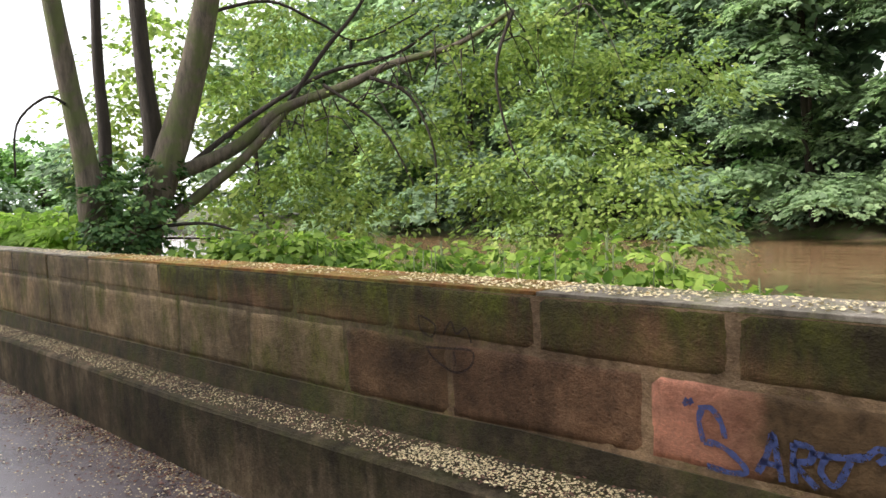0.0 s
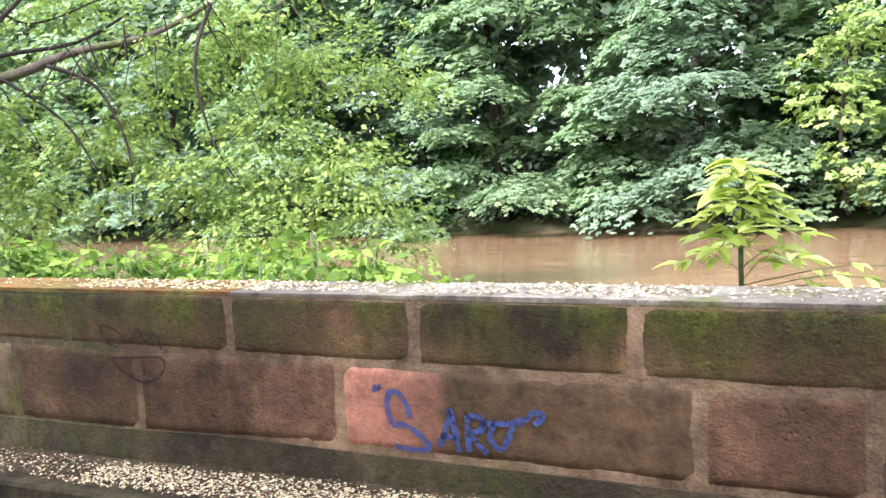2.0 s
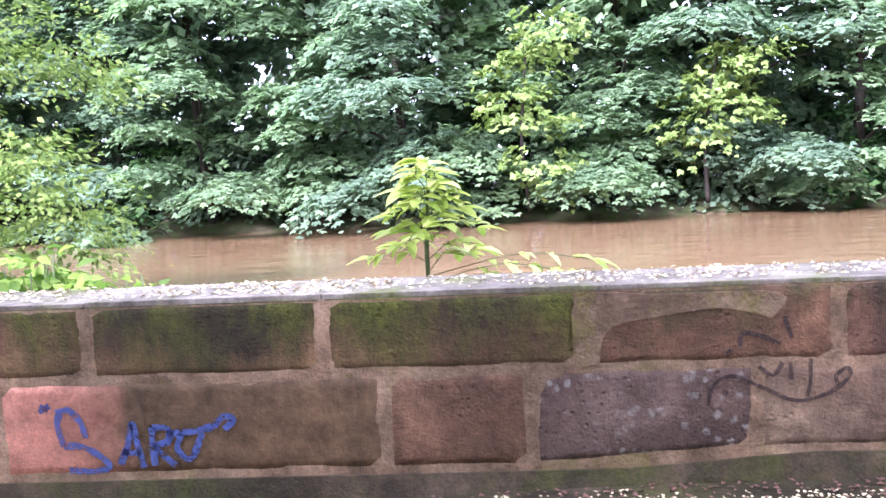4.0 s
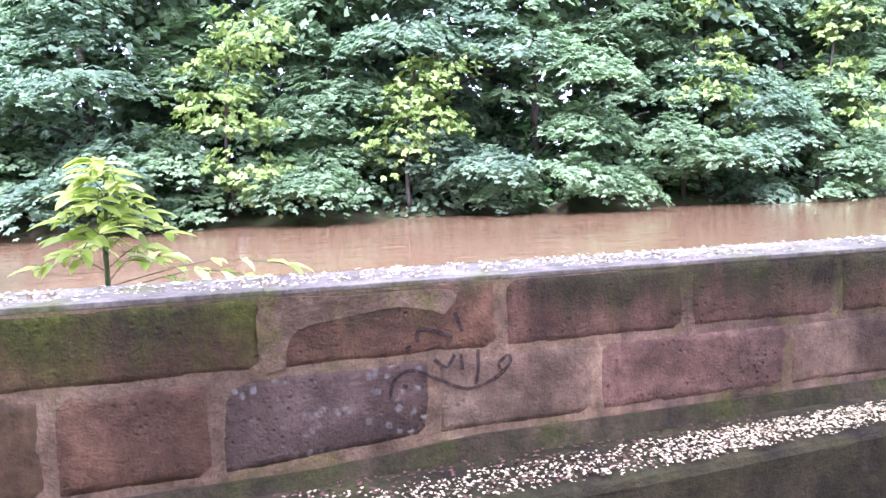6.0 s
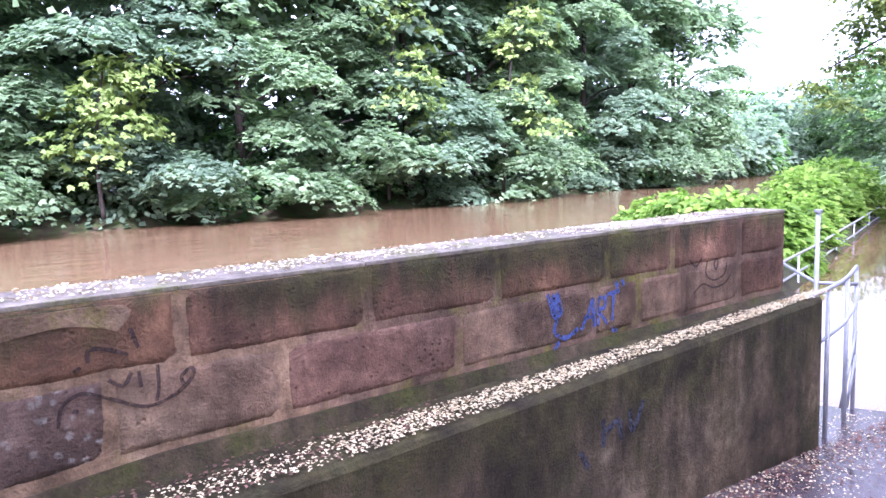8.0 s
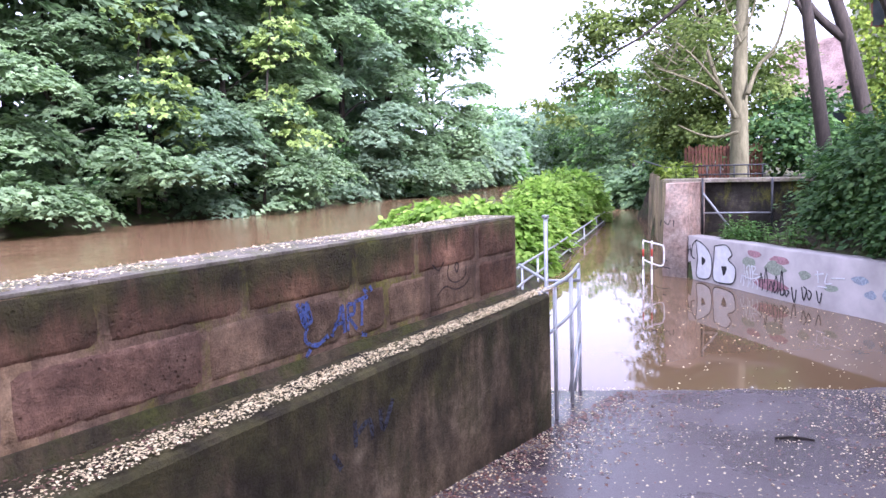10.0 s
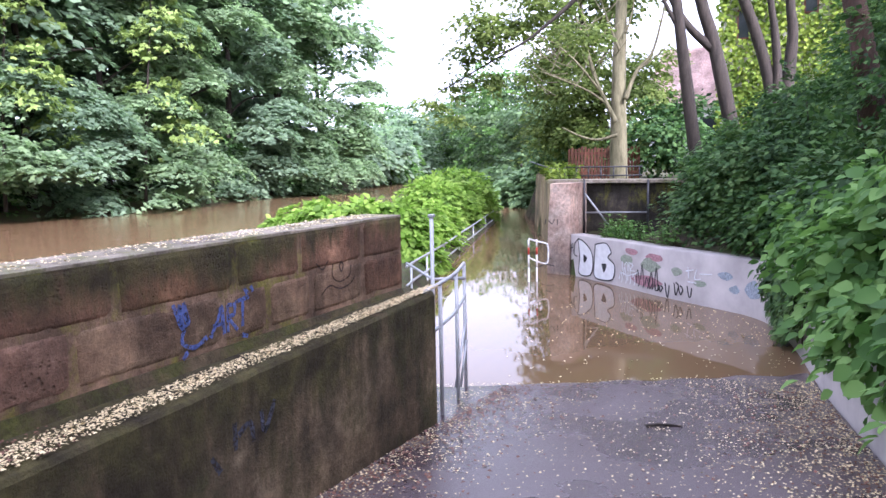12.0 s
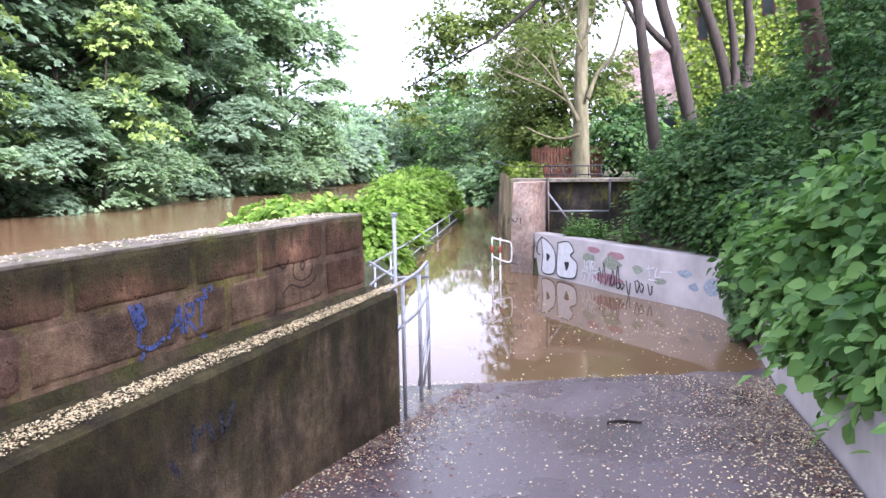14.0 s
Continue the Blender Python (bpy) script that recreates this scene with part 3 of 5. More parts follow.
for i, (a, b) in enumerate(zip(SEC_J, SEC_J[1:])):
    g = 0.006 if a < 0 else 0.009
    za, zb = interp(a, BASE_Z) + 0.01, interp(b, BASE_Z) + 0.01
    part("stone", block(a + g, b - g, za, -0.009, zb, -0.009, FACE, FACE + 0.12, rnd), SEC_M.get(i, M_buff), wall)

# pinkish mortar smeared over one stone, leaving a dark hollow
bm = bmesh.new()
outer = [(p.x, p.y) for p in smooth_line([(2.86, 0.0, 0), (2.86, 0.2, 0), (3.1, 0.205, 0), (3.42, 0.2, 0), (3.4, 0.13, 0), (3.36, 0.14, 0), (3.25, 0.16, 0), (3.08, 0.14, 0), (2.97, 0.12, 0), (2.93, 0.08, 0), (2.92, 0.01, 0)], 4)]
vs = [bm.verts.new((x, FACE - 0.003, z)) for x, z in outer]
bm.faces.new(vs)
ext = bmesh.ops.extrude_face_region(bm, geom=bm.faces[:])
bmesh.ops.translate(bm, verts=[v for v in ext["geom"] if isinstance(v, bmesh.types.BMVert)], vec=(0, 0.012, 0))
bmesh.ops.recalc_face_normals(bm, faces=bm.faces[:])
part("mortar_smear", bm, M_mortar, wall, "pinkish smeared mortar")

# ---- retaining wall with graffiti, curving round the ramp ----
gwall = thing("wall_retaining", "curved concrete retaining wall covered in faded graffiti", "wall", kind="structure")
gl = smooth_line([(x, y, 0) for x, y in GRAF], 6)
V, F = [], []
for i, p in enumerate(gl):
    d = (gl[min(i + 1, len(gl) - 1)] - gl[max(i - 1, 0)]).normalized()
    nrm = Vector((d.y, -d.x, 0))
    q = p + nrm * 0.24
    V += [(p.x, p.y, -2.2), (p.x, p.y, GRAF_TOP - 0.015), (p.x + nrm.x * 0.015, p.y + nrm.y * 0.015, GRAF_TOP), (q.x, q.y, GRAF_TOP), (q.x, q.y, -2.2)]
for i in range(len(gl) - 1):
    for j in range(4):
        F.append((i * 5 + j, i * 5 + j + 1, (i + 1) * 5 + j + 1, (i + 1) * 5 + j))
array_part("body", V, F, M_grafwall, gwall)

# ---- pier at the end of the retaining wall, and the walls behind it ----
pier = thing("wall_pier", "pale concrete gate pier stained pink, standing in the flood", "wall", kind="structure")
bm = bmesh.new()
lo = [(14.38, 3.98), (14.47, 4.34), (15.15, 4.4), (15.15, 3.94)]
rings = []
for z, k in ((-2.2, 0.06), (-0.62, 0.03), (0.05, 0.0), (0.165, 0.0)):
    rings.append([bm.verts.new((x - (k if x < 14.5 else 0), y + (k if y > 4.3 else 0), z)) for x, y in lo])
for a, b in zip(rings, rings[1:]):
    for i in range(4):
        bm.faces.new((a[i], a[(i + 1) % 4], b[(i + 1) % 4], b[i]))
bm.faces.new(rings[-1])
bmesh.ops.recalc_face_normals(bm, faces=bm.faces[:])
part("shaft", bm, M_pier, pier)
dwall = thing("wall_platform", "dark damp concrete wall of a raised platform", "wall", kind="structure")
part("body", box_bm(15.4, 15.7, -3.0, 4.6, -1.5, 0.14, 0.012), M_darkwall, dwall)
part("coping", box_bm(15.3, 15.8, -3.0, 4.68, 0.143, 0.2, 0.01), M_cap, dwall)
qwall = thing("wall_quay", "curved pale quay wall with overgrown top", "wall", kind="structure")
ql = smooth_line([(15.1, 4.38, 0), (16.4, 4.95, 0), (18.4, 5.72, 0), (21.5, 6.95, 0), (24.8, 8.2, 0), (31, 9.6, 0)], 6)
V, F = [], []
for i, p in enumerate(ql):
    d = (ql[min(i + 1, len(ql) - 1)] - ql[max(i - 1, 0)]).normalized()
    q = p + Vector((d.y, -d.x, 0)) * 0.35
    V += [(p.x, p.y + 0.08, -2.4), (p.x, p.y, 0.12), (q.x, q.y, 0.14), (q.x, q.y, -2.4)]
for i in range(len(ql) - 1):
    for j in range(3):
        F.append((i * 4 + j, i * 4 + j + 1, (i + 1) * 4 + j + 1, (i + 1) * 4 + j))
array_part("body", V, F, M_buff, qwall)

# ---- foliage ----
def unit(a):
    return a / np.maximum(np.linalg.norm(a, axis=1, keepdims=True), 1e-6)


def leaves(P, D, N, size, width=0.6, fold=0.07):
    """Diamond leaves folded along the midrib: base P, tip direction D, upper side N."""
    D = unit(D)
    S = unit(np.cross(D, N))
    N = np.cross(S, D)
    s = size[:, None]
    mid = P + D * s * 0.45
    V = np.stack([P, mid + S * s * width / 2 + N * s * fold, P + D * s, mid - S * s * width / 2 + N * s * fold], 1).reshape(-1, 3)
    return V, np.arange(len(V)).reshape(-1, 4)


def broad_leaves(P, D, N, size, width=0.62, fold=0.1, droop=0.15):
    """Oval pointed leaves of six faces, folded along the midrib and drooping at the tip."""
    D = unit(D)
    S = unit(np.cross(D, N))
    N = np.cross(S, D)
    s = size[:, None]
    at = lambda t, w, h: P + D * s * t + S * s * width * w + N * s * h
    V = np.stack([P, at(0.3, 0, 0), at(0.7, 0, -droop * 0.4), at(1.0, 0, -droop), at(0.16, 0.34, fold), at(0.45, 0.5, fold), at(0.78, 0.3, fold * 0.5 - droop * 0.5),
                  at(0.16, -0.34, fold), at(0.45, -0.5, fold), at(0.78, -0.3, fold * 0.5 - droop * 0.5)], 1)
    n = len(P)
    tri = np.array([(0, 4, 1), (4, 5, 1), (1, 5, 2), (5, 6, 2), (2, 6, 3), (0, 1, 7), (7, 1, 8), (1, 2, 8), (8, 2, 9), (2, 3, 9)])
    F = (np.arange(n)[:, None, None] * 10 + tri[None]).reshape(-1, 3)
    return V.reshape(-1, 3), F


def maple_leaves(P, D, N, size, width=0.5, fold=0.05):
    """Palmate leaves: three pointed fingers that share one base."""
    D = unit(D)
    S = unit(np.cross(D, N))
    N = np.cross(S, D)
    s = size[:, None]
    V = [P]
    for a, r in ((-0.95, 0.85), (0.0, 1.0), (0.95, 0.85)):
        d = D * math.cos(a) + S * math.sin(a)
        q = S * math.cos(a) - D * math.sin(a)
        V += [P + d * s * r * 0.5 + q * s * r * 0.3, P + d * s * r - N * s * 0.12, P + d * s * r * 0.5 - q * s * r * 0.3]
    n = len(P)
    quad = np.array([(0, 1, 2, 3), (0, 4, 5, 6), (0, 7, 8, 9)])
    return np.stack(V, 1).reshape(-1, 3), (np.arange(n)[:, None, None] * 10 + quad[None]).reshape(-1, 4)


def sprays(g, C, out, R, per, size, droop=0.5, width=0.75, flat=0.35, kind=leaves, tilt=1.0, jitter=0.4):
    """Layered leaf sprays: at each centre C a drooping fan of leaves that reaches outward along out."""
    n = len(C)
    out = unit(out * np.array([1, 1, 0.25]))
    side = unit(np.cross(out, np.array([[0, 0, 1.0]])))
    rr = g.uniform(-0.35, 1.0, (n, per)) * R[:, None]
    ss = g.normal(0, 0.42, (n, per)) * R[:, None] * np.clip(1.15 - np.abs(rr / R[:, None]) * 0.5, 0.3, 1)
    zz = -droop * (rr ** 2 + 0.7 * ss ** 2) / R[:, None] + g.normal(0, 0.5 * flat, (n, per)) * R[:, None] * 0.4
    P = C[:, None] + out[:, None] * rr[..., None] + side[:, None] * ss[..., None]
    P[..., 2] += zz
    D = out[:, None] * (0.5 + 0.8 * rr / R[:, None])[..., None] + side[:, None] * (1.2 * ss / R[:, None])[..., None] + g.normal(0, 0.9 * jitter, (n, per, 3))
    D[..., 2] -= 0.45
    N = np.array([0, 0, 1.0]) + out[:, None] * tilt + g.normal(0, jitter, (n, per, 3))
    sz = size * g.uniform(0.6, 1.25, (n, per))
    return kind(P.reshape(-1, 3), D.reshape(-1, 3), N.reshape(-1, 3), sz.ravel(), width)


def lobe_points(g, lobes, count, face=None, shell=0.72, dome=False):
    """Points near the surface of egg-shaped lobes (x, y, z, rx, ry, rz), and the way outward."""
    w = np.array([l[3] * l[5] for l in lobes])
    pick = g.choice(len(lobes), count, p=w / w.sum())
    L = np.array(lobes)[pick]
    d = unit(g.normal(0, 1, (count, 3)))
    if face is not None:
        f = np.array(face)
        flip = (d @ f < 0) & (g.random(count) < 0.75)
        d[flip] -= 2 * (d[flip] @ f)[:, None] * f
    if dome:
        d[:, 2] = np.abs(d[:, 2]) - 0.12
    k = g.uniform(shell, 1.0, count)[:, None]
    return L[:, :3] + d * L[:, 3:] * k, d


def crown_of(name, g, lobes, count, per, size, R, material, parent, label="", face=None, floor=None, droop=0.5, kind=leaves, width=0.75, shell=0.72, smooth=False, dome=False, jitter=0.4):
    C, d = lobe_points(g, lobes, count, face, shell, dome)
    if floor is not None:
        C[:, 2] = np.maximum(C[:, 2], floor + g.uniform(0, 0.35, len(C)))
    V, F = sprays(g, C, d, R * g.uniform(0.45, 1.5, len(C)), per, size, droop, width, kind=kind, jitter=jitter)
    if floor is not None:
        V[:, 2] = np.maximum(V[:, 2], floor - 0.04 + 0.02 * np.sin(V[:, 0] * 9))
    return array_part(name, V, F, material, parent, label, smooth)


def limb(points, r0, r1, n=6):
    line = smooth_line(points, n)
    m = len(line) - 1
    return line, [r0 + (r1 - r0) * (i / m) ** 0.8 for i in range(m + 1)]


def stem(name, points, r0, r1, material, parent, label="", sides=10, n=6, rough=0.06, seed=0):
    """A tapered, slightly knobbly trunk or limb."""
    line, rad = limb(points, r0, r1, n)
    rad = [q * (1 + rough * noise.noise((p.x * 2.3 + seed, p.y * 2.3, p.z * 2.3))) for p, q in zip(line, rad)]
    return tube(name, line, rad, material, parent, label, sides)


# far bank: a wall of maples that hang over the water
def far_tree(g, x, y, height, material, label, count=300):
    t = thing("tree", label, "tree", "trees on the far bank", at=(0, 0, 0))
    z0 = land_z(x, y)
    lean = g.uniform(-0.4, 0.4)
    stem("trunk", [(x, y, z0 - 0.3), (x + lean, y - 0.2, z0 + height * 0.35), (x + lean * 1.5, y, z0 + height * 0.85)], 0.22, 0.07, M_bark, t)
    for k in range(3):
        a = g.uniform(-2.6, -0.5)
        h = height * (0.1 + 0.12 * k)
        stem("limb", [(x + lean * h / height, y - 0.2, z0 + h), (x + 1.2 * math.cos(a), y + 1.4 * math.sin(a), z0 + h + 0.9), (x + 2.4 * math.cos(a), y + 2.6 * math.sin(a), z0 + h + 1.1)], 0.08, 0.03, M_bark, t, sides=6)
    boughs = []
    for k in range(3):
        boughs.append((x + g.uniform(-2.0, 2.0), y - g.uniform(0.8, 3.4), WATER + g.uniform(0.2, 1.9), g.uniform(0.8, 1.5), g.uniform(0.8, 1.3), g.uniform(0.5, 0.9)))
    for k in range(15):
        f = k / 14
        boughs.append((x + g.uniform(-2.1, 2.1), y - g.uniform(-0.2, 3.3 - 1.0 * f), WATER + 1.9 + 0.62 * k + g.uniform(-0.4, 0.4), g.uniform(0.9, 1.9), g.uniform(0.9, 1.6), g.uniform(0.55, 1.1)))
    near = count > 300
    crown_of("crown", g, boughs, count, 30 if near else 19, 0.185 if near else 0.25, 0.62, material, t, face=(0, -1, 0), floor=WATER + 0.06, droop=0.7, shell=0.82, kind=maple_leaves, dome=True, jitter=0.24)
    top = [(x + g.uniform(-1, 1), y - g.uniform(0, 1), z0 + height * f, 3.0 - 1.6 * (f - 0.6), 2.4, height * 0.12) for f in (0.58, 0.72, 0.86, 0.95)]
    crown_of("upper_crown", g, top, 70, 40, 0.42, 1.3, material, t, droop=0.5)
    return t


g = np.random.default_rng(21)
FAR = [(-44, 27), (-38, 29), (-33, 27.5), (-28, 28), (-23.5, 27), (-19, 28), (-15, 26.8), (-11.2, 27.6), (-7.6, 26.8), (-4, 27.8), (-0.6, 26.7), (3.2, 27.6), (6.6, 26.8), (10.4, 27.3), (14, 26.6), (17.8, 27.6), (21.4, 26.7), (25.4, 27.4), (29.4, 27.8), (33.4, 28.2), (37.6, 28.0), (41.8, 28.2)]
for i, (x, y) in enumerate(FAR):
    m = (M_maple, M_maple2, M_maple)[i % 3]
    far_tree(g, x, y, g.uniform(12.5, 15.5), m, "tall maple with layered dark green leaves hanging over the river", count=430 if -20 < x < 47 else 280)
# shrubs added at the water's edge to fill the shaded hollow below the maples
for i, x in enumerate(np.arange(-34, 42, 2.0)):
    t = thing("hollow_fill_shrub", "added shrub filling the shaded hollow beneath the maples", "shrub", "undergrowth on the far bank")
    y = 27.6 + g.uniform(-0.5, 0.6)
    stem("stem", [(x, y, land_z(x, y) - 0.1), (x + 0.1, y - 0.1, 0.6)], 0.04, 0.02, M_bark, t, sides=5, n=2)
    # every third one has dark leaves in place of deep shade
    crown_of("foliage", g, [(x, y, 0.0, 1.3, 0.9, 1.1), (x + 0.5, y + 0.3, 1.4, 1.2, 0.8, 0.9)], 56, 34, 0.27, 0.8, M_maple2 if i % 3 else M_shrub, t, face=(0, -1, 0), floor=WATER + 0.1)
# second rank closes the wood behind
for i, x in enumerate(range(-48, 46, 6)):
    t = thing("tree", "tall dark green tree deep in the wood of the far bank", "tree", "trees behind the far bank")
    y, z0 = 32.5 + g.uniform(-1.0, 1.0), 0.4
    stem("trunk", [(x, y, z0 - 0.6), (x + 0.3, y, z0 + 7), (x, y, z0 + 13)], 0.28, 0.06, M_bark, t, sides=6)
    lobes = [(x + g.uniform(-1.5, 1.5), y + g.uniform(-0.8, 0.8), z0 + h, 3.8 - 0.09 * h, 1.6, 1.5) for h in (0.6, 2, 3.5, 5, 6.5, 8, 10, 12.5)]
    # rear crowns take the haze-paled greens, so the gaps look less dark
    crown_of("crown", g, lobes, 200, 34, 0.62, 1.5, (M_maple2, M_maple2, M_maple)[i % 3], t, face=(0, -1, 0), floor=0.0)
# paler yellowish trees among them
for x, y, h, zc in ((3.4, 23.6, 5.0, 2.4), (19.6, 24.0, 8.0, 5.2), (25.6, 23.9, 8.5, 5.6), (9.0, 23.9, 3.0, 2.6)):
    t = thing("tree", "slender young maple with yellow-green leaves over the water", "tree", "yellow-green young trees")
    stem("trunk", [(x, y + 1.6, -0.9), (x - 0.2, y + 1.0, zc * 0.5), (x, y + 0.4, zc + h * 0.3)], 0.08, 0.03, M_bark, t, sides=6)
    lobes = [(x + g.uniform(-0.7, 0.7), y + g.uniform(-0.2, 0.5), zc + (k - 2) * h * 0.2, 0.95, 0.8, h * 0.12) for k in range(5)]
    crown_of("crown", g, lobes, 70, 16, 0.19, 0.6, M_yellow, t, kind=maple_leaves)
# bend of the river: distant woods, and trees of the near bank farther down
for i, (x, y, h, w) in enumerate(((-55, 21, 6, 6), (-64, 19, 6.5, 7), (-74, 24, 7, 8), (-60, 13, 4.5, 6), (-84, 17, 8, 9), (47, 30.5, 2.6, 4), (52, 32, 2.4, 5), (57, 33.6, 2.2, 5), (63, 36, 3.2, 6), (69, 38, 4.6, 8), (75, 38.4, 4.4, 7), (82, 42, 5.5, 9), (90, 50, 7, 10), (99, 57, 9, 11), (101, 52, 8.6, 11), (96, 46, 6, 9), (110, 44, 8, 11), (120, 40, 8, 11), (112, 52, 9.5, 12))):
    t = thing("tree", "rounded willow at the far bend of the river", "tree", "trees at the river bend")
    stem("trunk", [(x, y, -1.4), (x, y, h * 0.5)], 0.4, 0.2, M_bark, t, sides=6)
    lobes = [(x + g.uniform(-0.4, 0.4) * w, y + g.uniform(-0.3, 0.3) * w, h * f, w * 0.5, w * 0.5, h * 0.24) for f in (0.1, 0.3, 0.5, 0.7, 0.8)]
    # two in three willows wear the haze-blued maple green
    crown_of("crown", g, lobes, 130, 30, 0.5, 1.3, (M_maple2, M_bush, M_maple2)[i % 3], t, face=(-0.95, -0.3, 0))
for i, (x, y, h, w) in enumerate(((46.64, 15.64, 4.4, 5), (57.61, 20.67, 7.4, 7), (64.52, 24.93, 8.8, 8), (69.38, 28.87, 7.9, 8), (76.1, 33.54, 6.4, 8), (82.8, 38.28, 4, 8), (89.27, 43.54, 2.4, 7), (36.96, 12.7, 0.8, 3), (40.49, 14.65, 0.2, 2.6), (31.49, 10.14, 0.8, 2.2))):
    t = thing("tree", "leafy tree on the overgrown near bank, leaf colour darkened as shade", "tree", "trees on the near bank")
    stem("trunk", [(x, y, -1.0), (x + 0.3, y, h * 0.5), (x, y, h * 0.85)], 0.2, 0.05, M_bark, t, sides=6)
    lobes = [(x + g.uniform(-0.3, 0.3) * w, y + g.uniform(-0.3, 0.3) * w, -0.6 + h * f, w * 0.5 * (1.1 - 0.4 * f), w * 0.5 * (1.1 - 0.4 * f), h * 0.18) for f in (0.08, 0.25, 0.45, 0.65, 0.85)]
    # shade is put into these crowns by their darker leaf materials
    crown_of("crown", g, lobes, 260, 34, 0.3, 0.9, (M_shade, M_shade, M_bush)[i % 3], t, face=(-0.9, -0.4, 0))

# ---- the old alder behind the parapet ----
g = np.random.default_rng(33)
alder = thing("tree", "old several-stemmed alder with mossy limbs leaning over the river", "tree")
stem("trunk", [(-8.5, 4.65, -1.1), (-8.6, 4.6, -0.3), (-8.72, 4.4, 0.4), (-8.73, 4.35, 1.25), (-8.67, 4.17, 2.44), (-8.45, 3.9, 4.2), (-8.2, 3.7, 6.5)], 0.27, 0.09, M_barkmoss, alder, seed=1)
stem("trunk", [(-9.2, 4.73, -1.0), (-9.25, 4.73, 0.42), (-9.19, 4.79, 1.7), (-9.04, 4.72, 2.93), (-8.7, 4.7, 5.2)], 0.14, 0.06, M_bark, alder)
stem("trunk", [(-8.5, 4.9, -1.0), (-8.78, 5.15, 0.38), (-8.69, 5.3, 1.56), (-8.58, 5.19, 2.72), (-8.3, 5.0, 5.0)], 0.2, 0.1, M_bark, alder, seed=3)
stem("trunk", [(-8.3, 4.8, -1.1), (-8.42, 4.95, 0.15), (-8.19, 5.25, 1.2), (-7.96, 5.54, 2.23), (-7.51, 5.77, 3.76), (-7.1, 6.0, 6.2)], 0.3, 0.15, M_barkmoss, alder, seed=5)
for pts, r0, r1, mt in (
        ([(-8.23, 5.43, 1.11), (-7.76, 6.13, 1.46), (-7.29, 6.67, 1.98), (-6.58, 7.31, 2.27), (-6.05, 7.76, 2.54), (-5.35, 8.35, 2.74), (-4.63, 8.79, 3.14)], 0.12, 0.03, M_barkmoss),
        ([(-8.25, 5.3, 0.5), (-8.02, 5.66, 0.8), (-7.6, 6.22, 1.34), (-7.24, 6.74, 2.01)], 0.1, 0.06, M_barkmoss),
        ([(-8.17, 5.54, 1.19), (-7.76, 6.46, 1.94), (-7.14, 7.32, 2.52), (-6.49, 8.13, 2.76), (-5.96, 8.62, 3.17)], 0.05, 0.02, M_bark),
        ([(-7.32, 6.79, 2.07), (-6.92, 7.19, 2.81), (-6.5, 7.56, 3.42), (-6.1, 7.8, 4.2)], 0.045, 0.02, M_bark),
        ([(-6.28, 7.51, 2.36), (-5.89, 7.91, 2.08), (-5.66, 8.13, 1.28), (-5.68, 8.13, 0.38)], 0.035, 0.01, M_bark),
        ([(-6.76, 7.04, 2.29), (-6.2, 7.6, 1.66), (-5.88, 7.9, 0.81)], 0.03, 0.01, M_bark),
        ([(-7.7, 5.7, 3.3), (-7.37, 6.57, 3.54), (-7.05, 7.21, 3.25), (-6.76, 7.71, 2.99), (-6.15, 8.35, 3.35)], 0.03, 0.012, M_bark),
        ([(-8.2, 4.9, 0.35), (-7.95, 5.07, 0.38), (-7.55, 5.49, 0.39), (-7.25, 5.85, 0.25)], 0.04, 0.015, M_bark),
        ([(-8.2, 4.85, 0.15), (-7.98, 4.99, 0.21), (-7.36, 5.63, 0.17)], 0.03, 0.012, M_bark),
        ([(-4.63, 8.79, 3.14), (-4.8, 8.57, 2.31), (-4.74, 8.77, 1.28), (-4.48, 9.02, 0.62)], 0.03, 0.01, M_bark),
        ([(-8.62, 4.1, 2.1), (-8.6, 3.85, 2.17), (-8.72, 3.51, 1.81), (-8.78, 3.46, 1.13)], 0.025, 0.012, M_bark)):
    stem("limb", pts, r0, r1, mt, alder, sides=7, n=5)
for k in range(26):
    a = Vector((-7.3 + 3.6 * k / 26, 6.6 + 3.0 * k / 26, 1.6 + 1.6 * (k / 26)))
    d = Vector((g.uniform(-0.5, 1.0), g.uniform(-0.7, 0.7), g.uniform(-0.3, 0.7))) * g.uniform(0.6, 1.5)
    stem("twig", [a, a + d * 0.5 + Vector((0, 0, 0.15)), a + d - Vector((0, 0, g.uniform(0.1, 0.9)))], 0.014, 0.005, M_bark, alder, sides=5, n=4)
CAN = [(-8.2, 7.4, 3.5), (-7.7, 7.6, 1.9), (-6.8, 8.4, 3.3), (-6.4, 8.4, 1.5), (-5.75, 9.0, 2.4), (-5.3, 9.0, 0.8), (-4.9, 9.7, 3.0), (-4.5, 9.6, 1.5), (-4.1, 9.4, 0.3), (-4.1, 10.4, 2.5), (-3.6, 10.2, 1.0), (-3.4, 11.0, 2.4), (-7.5, 7.9, 0.7), (-8.3, 7.5, 1.0), (-5.5, 9.2, 4.2), (-4.2, 10.0, 4.4), (-7.2, 8, 4.8), (-3.2, 10.6, 0.2), (-4.6, 9.0, -0.2)]
crown_of("crown", g, [(x, y, z, 1.0, 0.9, 0.75) for x, y, z in CAN], 640, 34, 0.105, 0.5, M_willow, alder, "fresh yellow-green leaves", droop=0.9, shell=0.2, width=0.6)
